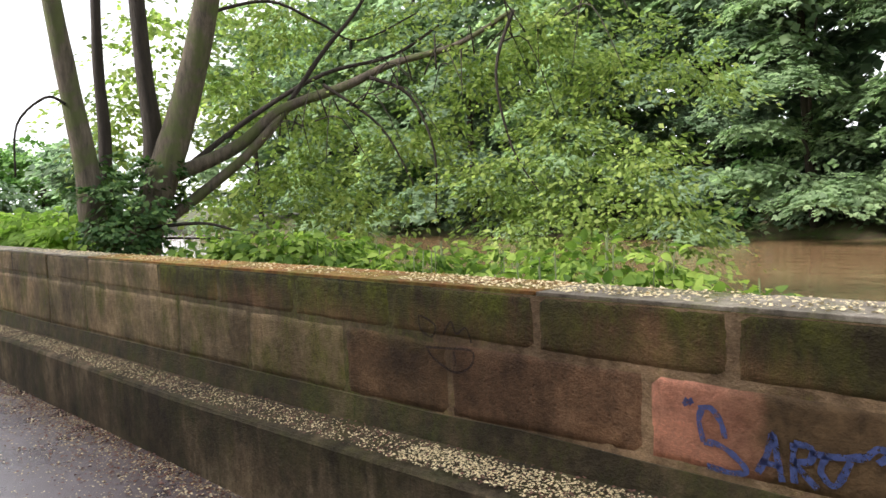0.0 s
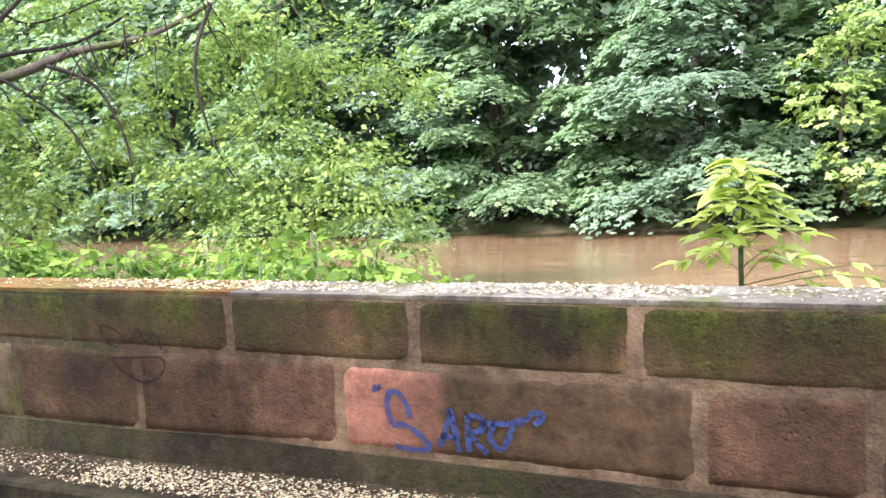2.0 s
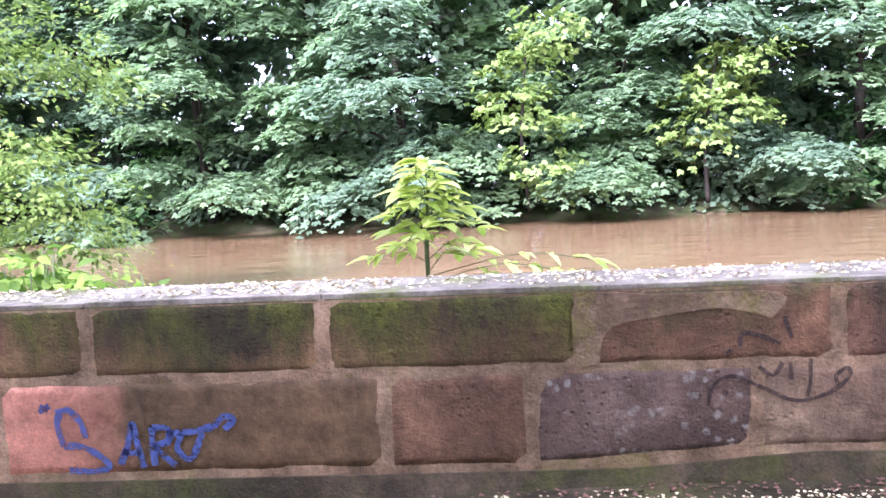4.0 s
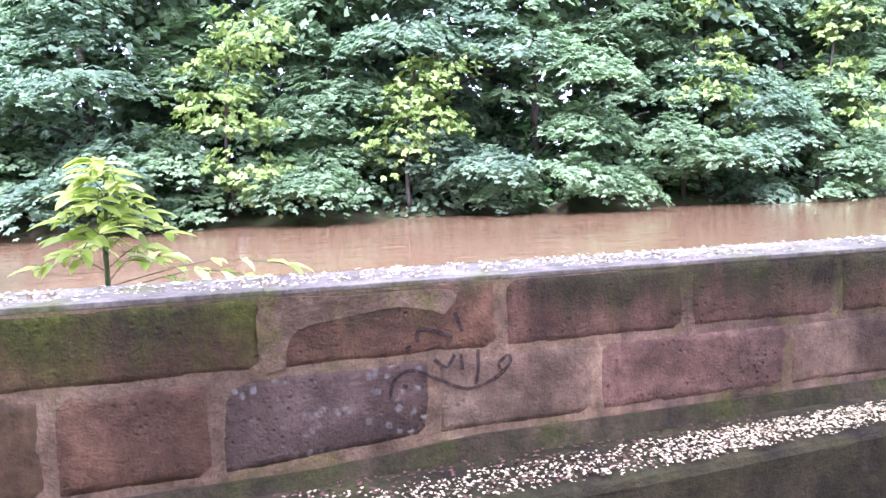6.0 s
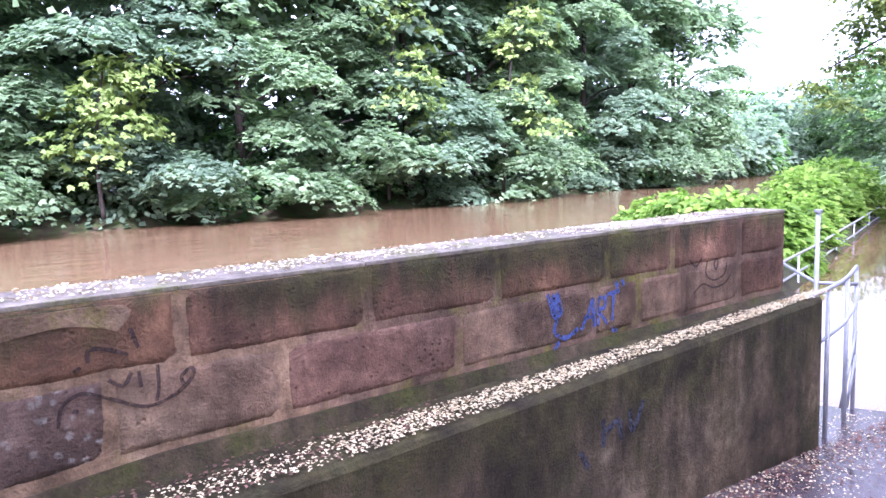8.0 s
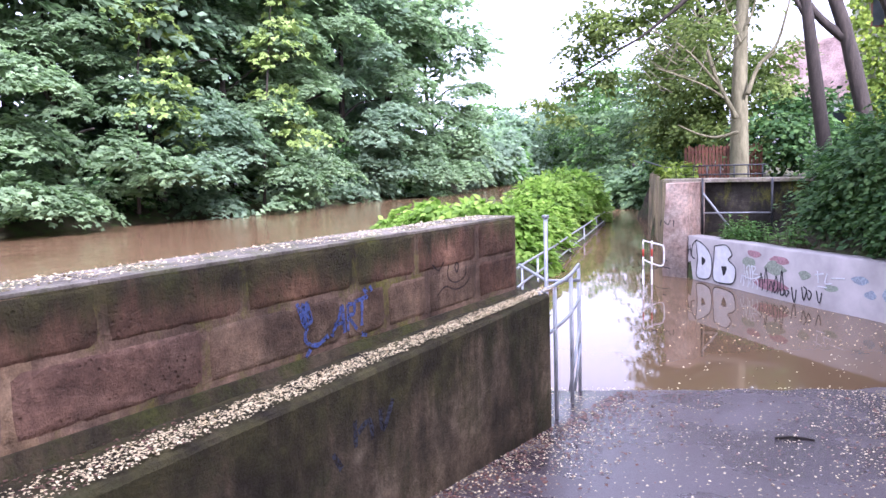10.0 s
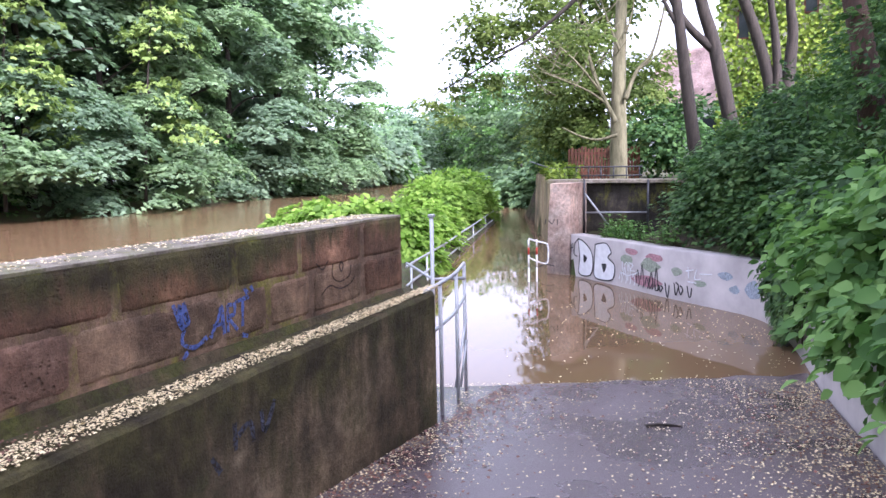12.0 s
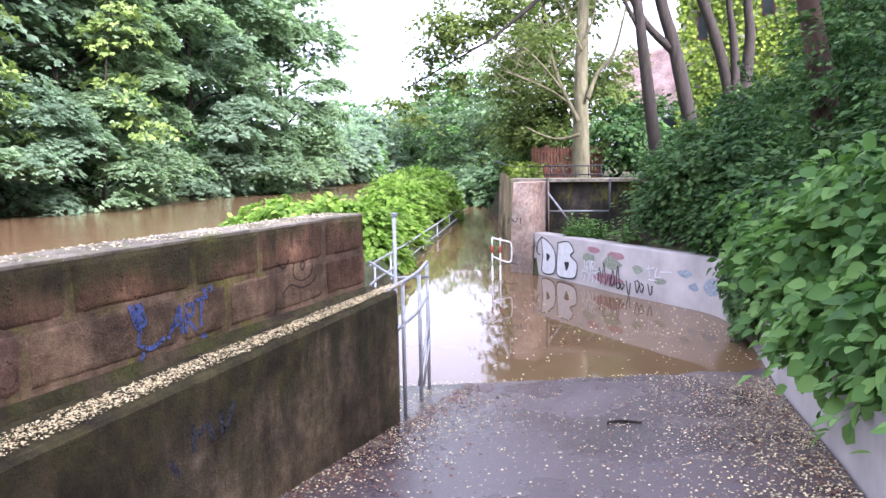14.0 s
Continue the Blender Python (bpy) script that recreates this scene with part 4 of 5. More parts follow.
crown_of("rear_crown", g, [(-9.9, 6.2, 3.6, 1.3, 1, 1), (-9.5, 7.3, 2.6, 1.3, 1, 1), (-10.4, 5.6, 2.3, 1.2, 1, 1), (-9.1, 6.6, 0.8, 1.2, 1, 0.8), (-9, 5, 6.5, 2.2, 2, 1.4), (-7, 7, 6, 2.2, 2, 1.2)], 300, 30, 0.12, 0.55, M_willow, alder, droop=0.8, shell=0.3)
crown_of("ivy", g, [(-8.3, 4.45, 0.6, 0.35, 0.3, 0.45), (-8.1, 4.85, 0.6, 0.4, 0.35, 0.5), (-8.1, 5.1, 0.95, 0.3, 0.3, 0.4), (-8.6, 4.38, 1.0, 0.3, 0.28, 0.5), (-8.1, 4.55, 0.2, 0.4, 0.3, 0.4)], 110, 26, 0.1, 0.25, M_ivy, alder, "dark ivy round the base", shell=0.8)


# ---- herbs and shrubs along the near bank ----
def herb(g, x, y, height, material, name, label, group, leaf=0.1, stems=5, spread=0.3, pairs=7, ground_at=None):
    """A clump of leafy stems, taller in the middle."""
    t = thing(name, label, "plant", group)
    z0 = land_z(x, y) if ground_at is None else ground_at
    P, D, N, S = [], [], [], []
    for k in range(stems):
        a, q = g.uniform(0, 6.28), spread * math.sqrt(g.random())
        bx, by = x + q * math.cos(a), y + q * math.sin(a)
        h = height * g.uniform(0.65, 1.05)
        lean = Vector((math.cos(a), math.sin(a), 0)) * g.uniform(0.05, 0.35) * h
        pts = [Vector((bx, by, z0 - 0.05)), Vector((bx, by, z0 + h * 0.5)) + lean * 0.3, Vector((bx, by, z0 + h)) + lean]
        tube("stem", smooth_line(pts, 4), [0.008] * 5 + [0.005] * 4, M_stem, t, sides=4)
        for j in range(pairs):
            f = 0.22 + 0.78 * (j + 1) / pairs
            c = pts[0].lerp(pts[2], f)
            for sgn in range(3):
                b = j * 1.9 + sgn * 2.09 + g.uniform(-0.4, 0.4)
                d = np.array([math.cos(b), math.sin(b), g.uniform(-0.35, 0.45)])
                P.append(np.array(c) + d * 0.02)
                D.append(d)
                N.append(np.array([0, 0, 1.0]) + g.normal(0, 0.25, 3))
                S.append(leaf * g.uniform(0.6, 1.25) * (1.15 - 0.35 * f))
    V, F = broad_leaves(np.array(P), np.array(D), np.array(N), np.array(S), 0.6, 0.1, 0.2)
    array_part("foliage", V, F, material, t)
    return t


g = np.random.default_rng(44)
PL = [(-6.0, 4.6, 1.1), (-5.3, 4.9, 1.15), (-4.6, 5.1, 1.25), (-4.2, 5.5, 1.2), (-3.4, 5.8, 1.1), (-2.7, 5.9, 1.1), (-2.0, 5.9, 1.0), (-1.3, 5.8, 1.1), (-0.6, 5.7, 1.05), (0.0, 5.4, 0.9), (0.4, 5.1, 0.85)]


def clump(g, x, y, z, r, rz, material, name, label, group, leaf, count=60, per=12, kind=broad_leaves, stems=4, width=0.7):
    """A bushy clump of broad leaves on a few stems."""
    t = thing(name, label, "plant", group)
    for k in range(stems):
        sx, sy = x + g.uniform(-0.4, 0.4) * r, y + g.uniform(-0.4, 0.4) * r
        tube("stem", [(sx, sy, land_z(sx, sy) - 0.05), (sx + g.uniform(-0.1, 0.1), sy + g.uniform(-0.1, 0.1), z + rz * g.uniform(0.6, 1.0))], 0.006, M_stem, t, sides=4)
    crown_of("foliage", g, [(x, y, z, r, r * 0.9, rz)], count, per, leaf, 0.24, material, t, droop=0.6, kind=kind, width=width, shell=0.55)
    return t


for x, y, h in PL:
    for k in range(2 if x > -4 else 3):
        xx, yy = x + g.uniform(-0.45, 0.45), y + g.uniform(-0.6, 0.4)
        clump(g, xx, yy, h - 1.28 + g.uniform(-0.2, 0.05), g.uniform(0.3, 0.5), 0.4, M_nettle, "bramble_clump", "leafy green bramble and nettle clump behind the parapet", "herbs behind the parapet", 0.11, 38, 11)
for x in np.arange(-15.5, -8.9, 0.75):
    clump(g, x + g.uniform(-0.2, 0.2), 4.1 + g.uniform(-0.3, 0.4), 0.2 + g.uniform(-0.15, 0.1), 0.6, 0.5, M_knot, "knotweed_clump", "bright green knotweed clump behind the parapet", "knotweed behind the parapet", 0.15, 60, 12)
herb(g, 1.75, 4.5, 0.62, M_nettle, "seedling", "small green seedling just above the parapet", "", 0.07, 2, 0.1, 5)
herb(g, 0.9, 4.9, 0.8, M_rose, "dock_plant", "reddish seeding dock behind the parapet", "", 0.05, 3, 0.15, 9)

# sapling over the parapet
sap = thing("sapling", "young walnut sapling with yellow-green drooping leaves", "sapling")
z0 = land_z(2.3, 4.25)
tube("stem", smooth_line([(2.32, 4.3, z0 - 0.05), (2.29, 4.28, 0.1), (2.3, 4.3, 0.4), (2.32, 4.32, 0.6)], 5), [0.012] * 8 + [0.008] * 5 + [0.005] * 3, M_stem, sap, sides=6)
P, D, N, S = [], [], [], []
for k in range(21):
    f = k / 20
    a = k * 2.4
    root = Vector((2.3, 4.28, 0.03 + 0.55 * f))
    reach = (0.34 - 0.27 * f) * g.uniform(0.7, 1.15) if k > 2 else 0.45
    way = Vector((math.cos(a), math.sin(a) * 0.9, 0.35)).normalized()
    if k in (0, 1, 2):
        way = Vector((1.0, 0.15 * (k - 1), 0.1)).normalized()
        reach = 0.5 + 0.14 * k
    pts = smooth_line([root, root + way * reach * 0.55 + Vector((0, 0, 0.04)), root + way * reach - Vector((0, 0, 0.04))], 3)
    tube("leaf_stalk", pts, 0.003, M_stem, sap, sides=4)
    for j, p in enumerate(pts[2:]):
        for sgn in (-1, 1):
            sd = way.cross(Vector((0, 0, 1))).normalized() * sgn
            d = (way * 0.5 + sd * 0.8 + Vector((0, 0, g.uniform(-0.5, 0.1))))
            P.append(tuple(p)), D.append(tuple(d)), N.append((g.normal(0, 0.25), g.normal(0, 0.25), 1)), S.append(g.uniform(0.08, 0.15))
    P.append(tuple(pts[-1])), D.append(tuple(way + Vector((0, 0, -0.3)))), N.append((0, 0, 1)), S.append(0.15)
V, F = broad_leaves(np.array(P), np.array(D), np.array(N), np.array(S), 0.42, 0.06, 0.22)
array_part("foliage", V, F, M_sapling, sap, "yellow-green leaflets")

# hedge of knotweed beyond the end of the parapet
HEDGE = [(14.29, 9.05, -0.8, 0.7), (14.12, 8.2, -0.71, 0.7), (13.94, 7.38, -0.67, 0.65), (14.1, 6.98, -0.78, 0.6), (14.13, 6.79, -1.2, 0.45), (16.04, 7.51, -1.06, 0.55), (13.75, 6.54, -1.2, 0.35), (19.27, 8.95, -0.49, 0.75), (21.25, 9.5, -0.36, 0.85), (22.33, 9.5, -0.46, 0.8), (23.82, 9.75, -0.85, 0.5), (20.37, 8.85, -0.79, 0.45), (17.92, 8.15, -0.94, 0.4), (15.67, 8.34, -1.05, 0.6), (15.08, 8.47, -0.92, 0.6)]
for i, (x, y, z, r) in enumerate(HEDGE):
    t = thing("knotweed_clump", "dense bright green knotweed on the flooded bank", "shrub", "knotweed hedge on the bank")
    for k in range(4):
        sx, sy = x + g.uniform(-0.3, 0.3) * r, y + g.uniform(-0.3, 0.3) * r
        tube("stem", [(sx, sy, land_z(sx, sy) - 0.1), (sx + g.uniform(-0.1, 0.1), sy, z + r * 0.3)], 0.012, M_stem, t, sides=4)
    C, d = lobe_points(g, [(x, y, z, r, r * 0.9, 0.54 + 0.1 * r)], 210, None, 0.7)
    C[:, 2] = np.maximum(C[:, 2], WATER + 0.1)
    V, F = sprays(g, C, d, 0.3 * g.uniform(0.7, 1.3, len(C)), 15, 0.15, 0.6, 0.7, kind=leaves if x > 15 else broad_leaves)
    array_part("foliage", V, F, M_knot, t)

# ---- thicket on the slope above the retaining wall ----
def thicket(g, name, label, group, lobes, material, count, per, size, R, kind=leaves, droop=0.5, width=0.7, shell=0.6, stems=5):
    t = thing(name, label, "shrub", group)
    for k in range(stems):
        l = lobes[k % len(lobes)]
        bx, by = l[0] + g.uniform(-0.2, 0.2), min(l[1] - 0.15, graf_y(l[0]) - 0.4) if l[0] < 14.2 else l[1]
        stem("branch", [(bx, by, land_z(bx, by) - 0.05), (l[0], (by + l[1]) / 2, (land_z(bx, by) + l[2]) / 2 + 0.1), (l[0] + g.uniform(-0.1, 0.1), l[1], l[2] + l[5] * 0.5)], 0.016, 0.006, M_bark, t, sides=5, n=3)
    crown_of("foliage", g, lobes, count, per, size, R, material, t, droop=droop, kind=kind, width=width, shell=shell)
    return t


g = np.random.default_rng(55)
BUSH = [(7.75, -0.15, 0.28, 0.42), (8.3, -0.05, 0.2, 0.5), (6.95, -0.35, 0.0, 0.36), (8.1, 0.1, -0.1, 0.42), (9.1, 0.15, 0.0, 0.5), (10.0, 0.35, -0.15, 0.48), (11.0, 0.5, -0.1, 0.5), (6.3, -0.3, -0.2, 0.32), (7.2, -0.15, -0.2, 0.36), (6.6, -0.2, -0.15, 0.28), (7.6, 0.05, -0.3, 0.28), (8.6, 0.1, -0.42, 0.36), (5.6, -0.45, -0.3, 0.3), (9.6, 0.25, -0.42, 0.3), (7.2, -0.5, 0.2, 0.5), (8.6, -0.5, 0.4, 0.6)]
for i, (x, y, z, r) in enumerate(BUSH):
    thicket(g, "mock_orange_bush", "broad-leaved green bush leaning over the retaining wall", "bushes over the retaining wall", [(x, y, z, r, r * 0.9, r * 0.85)], M_bush, 60, 10, 0.1 if x < 9 else 0.09, 0.22, broad_leaves, 0.6, 0.85, 0.5, 4)
SHRUB = [(14.95, 2, -0.1, 0.45), (14.55, 1.8, -0.4, 0.42), (15.05, 1.8, 0.35, 0.5), (13.95, 1.61, -0.11, 0.6), (13.54, 1.27, 0.34, 0.7), (12.64, 0.89, -0.12, 0.55), (13.14, 1.08, 0.29, 0.75), (12.64, 0.49, 0.38, 0.8), (11.44, 0.11, 0.27, 0.7), (11.03, -0.49, 0.37, 0.9), (11.44, -0.79, 1.07, 0.9), (12.24, -0.41, 1.58, 0.9), (10.23, 0.03, 0.21, 0.6), (10.43, -1.28, 0.86, 1), (13.64, 0.67, 0.89, 0.8), (9.4, -1, 0.35, 0.9), (14.25, 1.26, 0.39, 0.8), (15.05, 1.45, 0.4, 0.8), (12.54, -1.51, 2.08, 1.2), (14.38, -0.45, 1.8, 0.8), (14.1, -0.66, 2.31, 0.8), (14.72, -0.4, 1.17, 0.6), (13.71, -0.61, 1.25, 0.7), (16.82, 0.16, 1.48, 0.7), (17.59, 0.86, 1.27, 0.6), (14.97, -0.33, 2.48, 0.7)]
for i, (x, y, z, r) in enumerate(SHRUB):
    thicket(g, "elder_shrub", "dark green shrub on the shaded slope", "shrubs on the slope", [(x, y, z, r, r * 0.9, r * 0.85)], M_shrub if i % 3 else M_ivy, 130, 26, 0.085, 0.32, leaves, 0.55, 0.65, 0.6, 3)
t = thing("ivy_curtain", "dark ivy hanging down the retaining wall", "ivy")
P, D, N, S = [], [], [], []
for k in range(1500):
    x = g.uniform(9.9, 11.5)
    z = GRAF_TOP + 0.1 - 0.72 * g.random() * (1 - 0.45 * abs(x - 10.7) / 0.8)
    P.append((x, graf_y(x) + 0.03 + g.uniform(0, 0.12), z)), D.append((g.normal(0, 0.5), 0.35, -0.8)), N.append((-0.4, 1.0, 0.5)), S.append(g.uniform(0.05, 0.09))
V, F = leaves(np.array(P), np.array(D) + g.normal(0, 0.3, (1500, 3)), np.array(N) + g.normal(0, 0.3, (1500, 3)), np.array(S), 0.8)
array_part("foliage", V, F, M_ivy, t)
for k in range(6):
    x = 10.0 + 0.27 * k
    tube("vine", [(x, graf_y(x) - 0.1, GRAF_TOP), (x + 0.03, graf_y(x) + 0.03, GRAF_TOP - 0.02), (x + 0.05, graf_y(x) + 0.04, GRAF_TOP - 0.5)], 0.008, M_bark, t, sides=4)
for k in range(14):
    p = ql[min(3 + 2 * k, len(ql) - 2)]
    herb(g, p.x + 0.15, p.y - 0.2, g.uniform(0.2, 0.4), M_vine, "grass_tuft", "yellow-green tuft on the quay wall", "tufts on the quay wall", 0.12, 5, 0.2, 5, ground_at=0.1)
# weeds on the terrace behind the retaining wall
for k in range(16):
    x = g.uniform(13.4, 15.2)
    herb(g, x, min(3.8, graf_y(min(x, 14.2)) - 0.35 + g.uniform(-0.3, 0.0)), g.uniform(0.15, 0.35), M_bush, "weed_clump", "low green weeds on the terrace", "weeds on the terrace", 0.09, 4, 0.2, 4, ground_at=-0.66)

# ---- trees above the retaining wall ----
pale = thing("tree", "tall tree with smooth pale trunk and sparse branches", "tree")
stem("trunk", [(17.28, 3.91, 0.04), (17.31, 3.93, 0.31), (17.43, 3.97, 1.38), (17.54, 3.99, 2.24), (17.68, 3.99, 3.31), (17.88, 3.99, 4.81), (18.11, 4.03, 6.74)], 0.2, 0.08, M_palebark, pale)
for pts, r0 in (
        ([(17.19, 3.96, 1.21), (17.16, 4.15, 1.61), (17.13, 4.37, 2.12), (17.13, 4.55, 2.76), (17.11, 4.8, 3.4)], 0.07),
        ([(17.31, 3.81, 1.63), (17.45, 3.66, 2.11), (17.61, 3.4, 2.47), (17.75, 3.26, 3.05), (17.9, 3.13, 3.79)], 0.065),
        ([(17.17, 3.93, 0.97), (17.02, 4.26, 0.89), (16.9, 4.55, 0.96), (16.78, 4.87, 1.13)], 0.05),
        ([(17.17, 4.1, 1.53), (17.05, 4.45, 1.8), (16.88, 4.9, 2.02), (16.73, 5.29, 2.19)], 0.04),
        ([(17.15, 4.21, 1.75), (17.03, 4.67, 2.34), (16.9, 5.07, 2.71), (16.77, 5.41, 2.88)], 0.04),
        ([(17.14, 4.31, 2.01), (17.13, 4.59, 2.86), (17.1, 4.85, 3.5)], 0.035),
        ([(17.38, 3.94, 2.53), (17.35, 4.15, 3.07), (17.34, 4.37, 3.7)], 0.04),
        ([(17.46, 3.85, 2.85), (17.56, 3.75, 3.27), (17.66, 3.71, 3.9)], 0.035),
        ([(17.47, 3.62, 2.16), (17.67, 3.26, 2.47), (17.81, 3.02, 2.73)], 0.03)):
    stem("limb", pts, r0 * 0.72, r0 * 0.2, M_palebark, pale, sides=6)
for k in range(44):
    a = Vector((17.1 - 0.8 * g.random(), 4.0 + 1.3 * g.random(), 1.7 + 1.6 * g.random()))
    d = Vector((g.uniform(-0.6, 0.6), g.uniform(-0.7, 0.9), g.uniform(0.0, 0.7)))
    stem("twig", [a, a + d * 0.6, a + d * 1.1 + Vector((0, 0, 0.2))], 0.014, 0.004, M_palebark, pale, sides=4, n=3)
crown_of("crown", g, [(21.34, 6.17, 1.64, 1, 1, 0.7), (21.73, 6.74, 2.39, 0.9, 0.9, 0.7), (20.56, 5.65, 2.38, 0.8, 0.8, 0.5), (21.34, 6.54, 2.9, 0.7, 0.7, 0.5), (20.09, 5.11, 1.16, 0.7, 0.7, 0.4), (20.17, 3.91, 1.88, 0.7, 0.7, 0.5), (20.28, 3.88, 2.62, 0.6, 0.6, 0.5), (19.52, 3.9, 1.11, 0.7, 0.7, 0.5), (22.06, 6.86, 1.12, 0.8, 0.8, 0.5)], 400, 26, 0.1, 0.42, M_rose, pale, "dull olive leaves", droop=0.6, shell=0.1)
crown_of("lower_crown", g, [(24.04, 7.27, 0.76, 0.8, 0.8, 0.6), (24.3, 6.76, 1, 0.8, 0.8, 0.6), (22.57, 5.64, 0.8, 0.8, 0.8, 0.6), (19.11, 3.51, 0.86, 0.8, 0.8, 0.7), (19.82, 3.29, 1.34, 0.7, 0.7, 0.6)], 300, 32, 0.13, 0.5, M_shrub, pale, droop=0.6, shell=0.4)
TR = (("tree", "slender dark trunk of a tree on the slope", [(16.24, 2.28, 0.03), (16.28, 2.42, 0.8), (16.34, 2.56, 1.75), (16.39, 2.67, 2.52), (16.44, 2.77, 3.19), (16.54, 2.97, 4.62), (16.65, 3.2, 6.25)], 0.125, M_bark, [([(16.4, 2.7, 2.66), (16.36, 2.9, 3.05), (16.32, 3.16, 3.58)], 0.05)], (17.23, 3.22, 6.56)),
      ("tree", "dark forked tree on the slope", [(17.18, 1.75, 0.39), (17.19, 1.91, 1), (17.22, 2.11, 1.9), (17.24, 2.28, 2.6), (17.24, 2.49, 3.3), (17.29, 2.81, 4.8), (17.41, 3.05, 6.5)], 0.15, M_bark, [([(17.22, 2.26, 2.4), (17.11, 2.61, 2.75), (17.05, 2.85, 3.11), (17.01, 3.1, 3.61)], 0.09)], (17.91, 3.04, 6.88)),
      ("tree", "dark tree with three stems from one root", [(19.52, 1.32, 0.81), (19.6, 1.48, 1.95), (19.61, 1.75, 2.92), (19.59, 2.01, 3.66), (19.55, 2.51, 5.04), (19.6, 2.87, 6.64)], 0.14, M_bark, [([(19.48, 1.33, 1.37), (19.58, 1.34, 2.16), (19.66, 1.41, 2.96), (19.7, 1.51, 3.64), (19.9, 1.74, 5.9)], 0.11), ([(19.75, 1.22, 1.38), (19.89, 1.14, 2.18), (20.02, 1.1, 2.98), (20.08, 1.17, 3.67), (20.33, 1.28, 5.96)], 0.15)], (20.63, 1.75, 6.46)),
      ("tree", "stout reddish-barked tree in the thicket", [(12.48, -0.13, 0.12), (12.51, -0.05, 0.69), (12.56, 0.04, 1.33), (12.58, 0.14, 1.9), (12.61, 0.23, 2.34), (12.67, 0.43, 3.54)], 0.17, M_redbark, [], (13.34, 0.22, 4.53)))
for nm, lab, pts, r0, mt, limbs, top in TR:
    t = thing(nm, lab, "tree", "trees on the slope")
    stem("trunk", pts, r0, r0 * 0.6, mt, t, seed=len(lab))
    for lp, lr in limbs:
        stem("limb", lp, lr, lr * 0.5, mt, t, sides=7)
    crown_of("crown", g, [(top[0], top[1], top[2], 1.5, 1.5, 1.0), (top[0], top[1] - 0.8, top[2] - 0.9, 1.0, 1.0, 0.6)], 90, 26, 0.15, 0.5, M_shrub if mt is M_redbark else M_bush, t)
# leafy tree behind the platform
t = thing("tree", "dense olive-green tree behind the platform fence", "tree", "trees on the slope")
stem("trunk", [(22.2, 5.2, land_z(22.2, 5.2) - 0.1), (22.2, 5.5, 1.4), (22.1, 5.9, 3.2), (22.1, 6.2, 5.2)], 0.16, 0.05, M_bark, t)
stem("limb", [(22.2, 5.6, 1.7), (22.0, 6.4, 2.6), (21.9, 7.2, 3.4)], 0.06, 0.02, M_bark, t, sides=6)
stem("limb", [(22.1, 5.8, 2.6), (22.2, 5.2, 3.6), (22.3, 4.9, 4.8)], 0.05, 0.02, M_bark, t, sides=6)
crown_of("crown", np.random.default_rng(77), [(22, 6.2, 3.5, 1.0, 1.1, 0.9), (22, 5.1, 2.3, 0.9, 0.9, 0.9), (22.4, 5.1, 4.8, 1.0, 1.1, 1.0), (22, 6.3, 5.7, 1.1, 1.3, 0.9), (22, 6.3, 1.6, 0.9, 1.0, 0.8)], 420, 26, 0.15, 0.5, M_rose, t, "dull olive leaves", droop=0.6, shell=0.3)
# bough reaching over the flooded path
t = thing("overhanging_bough", "dark leafy bough of a tree over the path", "branch")
stem("limb", [(15.14, 2.38, 4.57), (14.52, 3.43, 3.41), (14.21, 3.95, 2.83), (14.04, 4.26, 2.54), (13.87, 4.56, 2.29), (13.7, 4.9, 2.13)], 0.06, 0.008, M_bark, t, sides=6)
stem("limb", [(14.84, 4.92, 2.44), (14.58, 5.42, 2.13), (14.31, 5.91, 1.82), (14.14, 6.24, 1.6), (14.07, 6.32, 1.37)], 0.02, 0.005, M_bark, t, sides=5)
crown_of("foliage", g, [(14.39, 4.75, 2.68, 0.4, 0.4, 0.2), (14.23, 5.07, 2.51, 0.4, 0.4, 0.25), (14.15, 5.32, 2.78, 0.4, 0.4, 0.3), (14.48, 5.68, 2.32, 0.35, 0.35, 0.2), (14.27, 6, 1.78, 0.25, 0.25, 0.15), (14.13, 6.24, 1.51, 0.22, 0.22, 0.18), (14.23, 5.94, 1.27, 0.15, 0.15, 0.22), (14.58, 4.44, 3.02, 0.5, 0.5, 0.25), (15.72, 4.22, 2.64, 0.5, 0.5, 0.3), (14.54, 5.41, 1.86, 0.3, 0.3, 0.2), (14.39, 4.93, 3.3, 0.5, 0.5, 0.2)], 260, 20, 0.085, 0.26, M_rose, t, shell=0.2)

# ---- railings ----
def pipe(name, pts, parent, r=0.0105, n=5, material=None, label=""):
    return tube(name, smooth_line(pts, n) if len(pts) > 2 else [Vector(p) for p in pts], r, material or M_steel, parent, label, 10)


rail = thing("handrail", "galvanised steel handrail at the parapet end, half flooded", "railing")
pipe("post", [(8.02, 3.14, -1.7), (8.05, 3.15, 0.15)], rail, 0.016)
part("post_cap", box_bm(8.028, 8.072, 3.128, 3.172, 0.145, 0.17, 0.005), M_steel, rail)
pipe("top_rail", [(7.14, 2.75, -0.27), (7.56, 2.79, -0.25), (7.89, 2.87, -0.25), (8.31, 3.0, -0.24)], rail, 0.014)
pipe("mid_rail", [(7.18, 2.76, -0.58), (7.77, 2.84, -0.54), (8.3, 2.99, -0.5)], rail, 0.012)
for x, y, z in ((7.44, 2.78, -0.26), (7.89, 2.87, -0.25), (8.31, 3.0, -0.24)):
    pipe("post", [(x, y, -1.7), (x, y, z)], rail, 0.014)
pipe("brace", [(8.29, 2.98, -0.69), (7.97, 2.93, -1.16)], rail, 0.01)
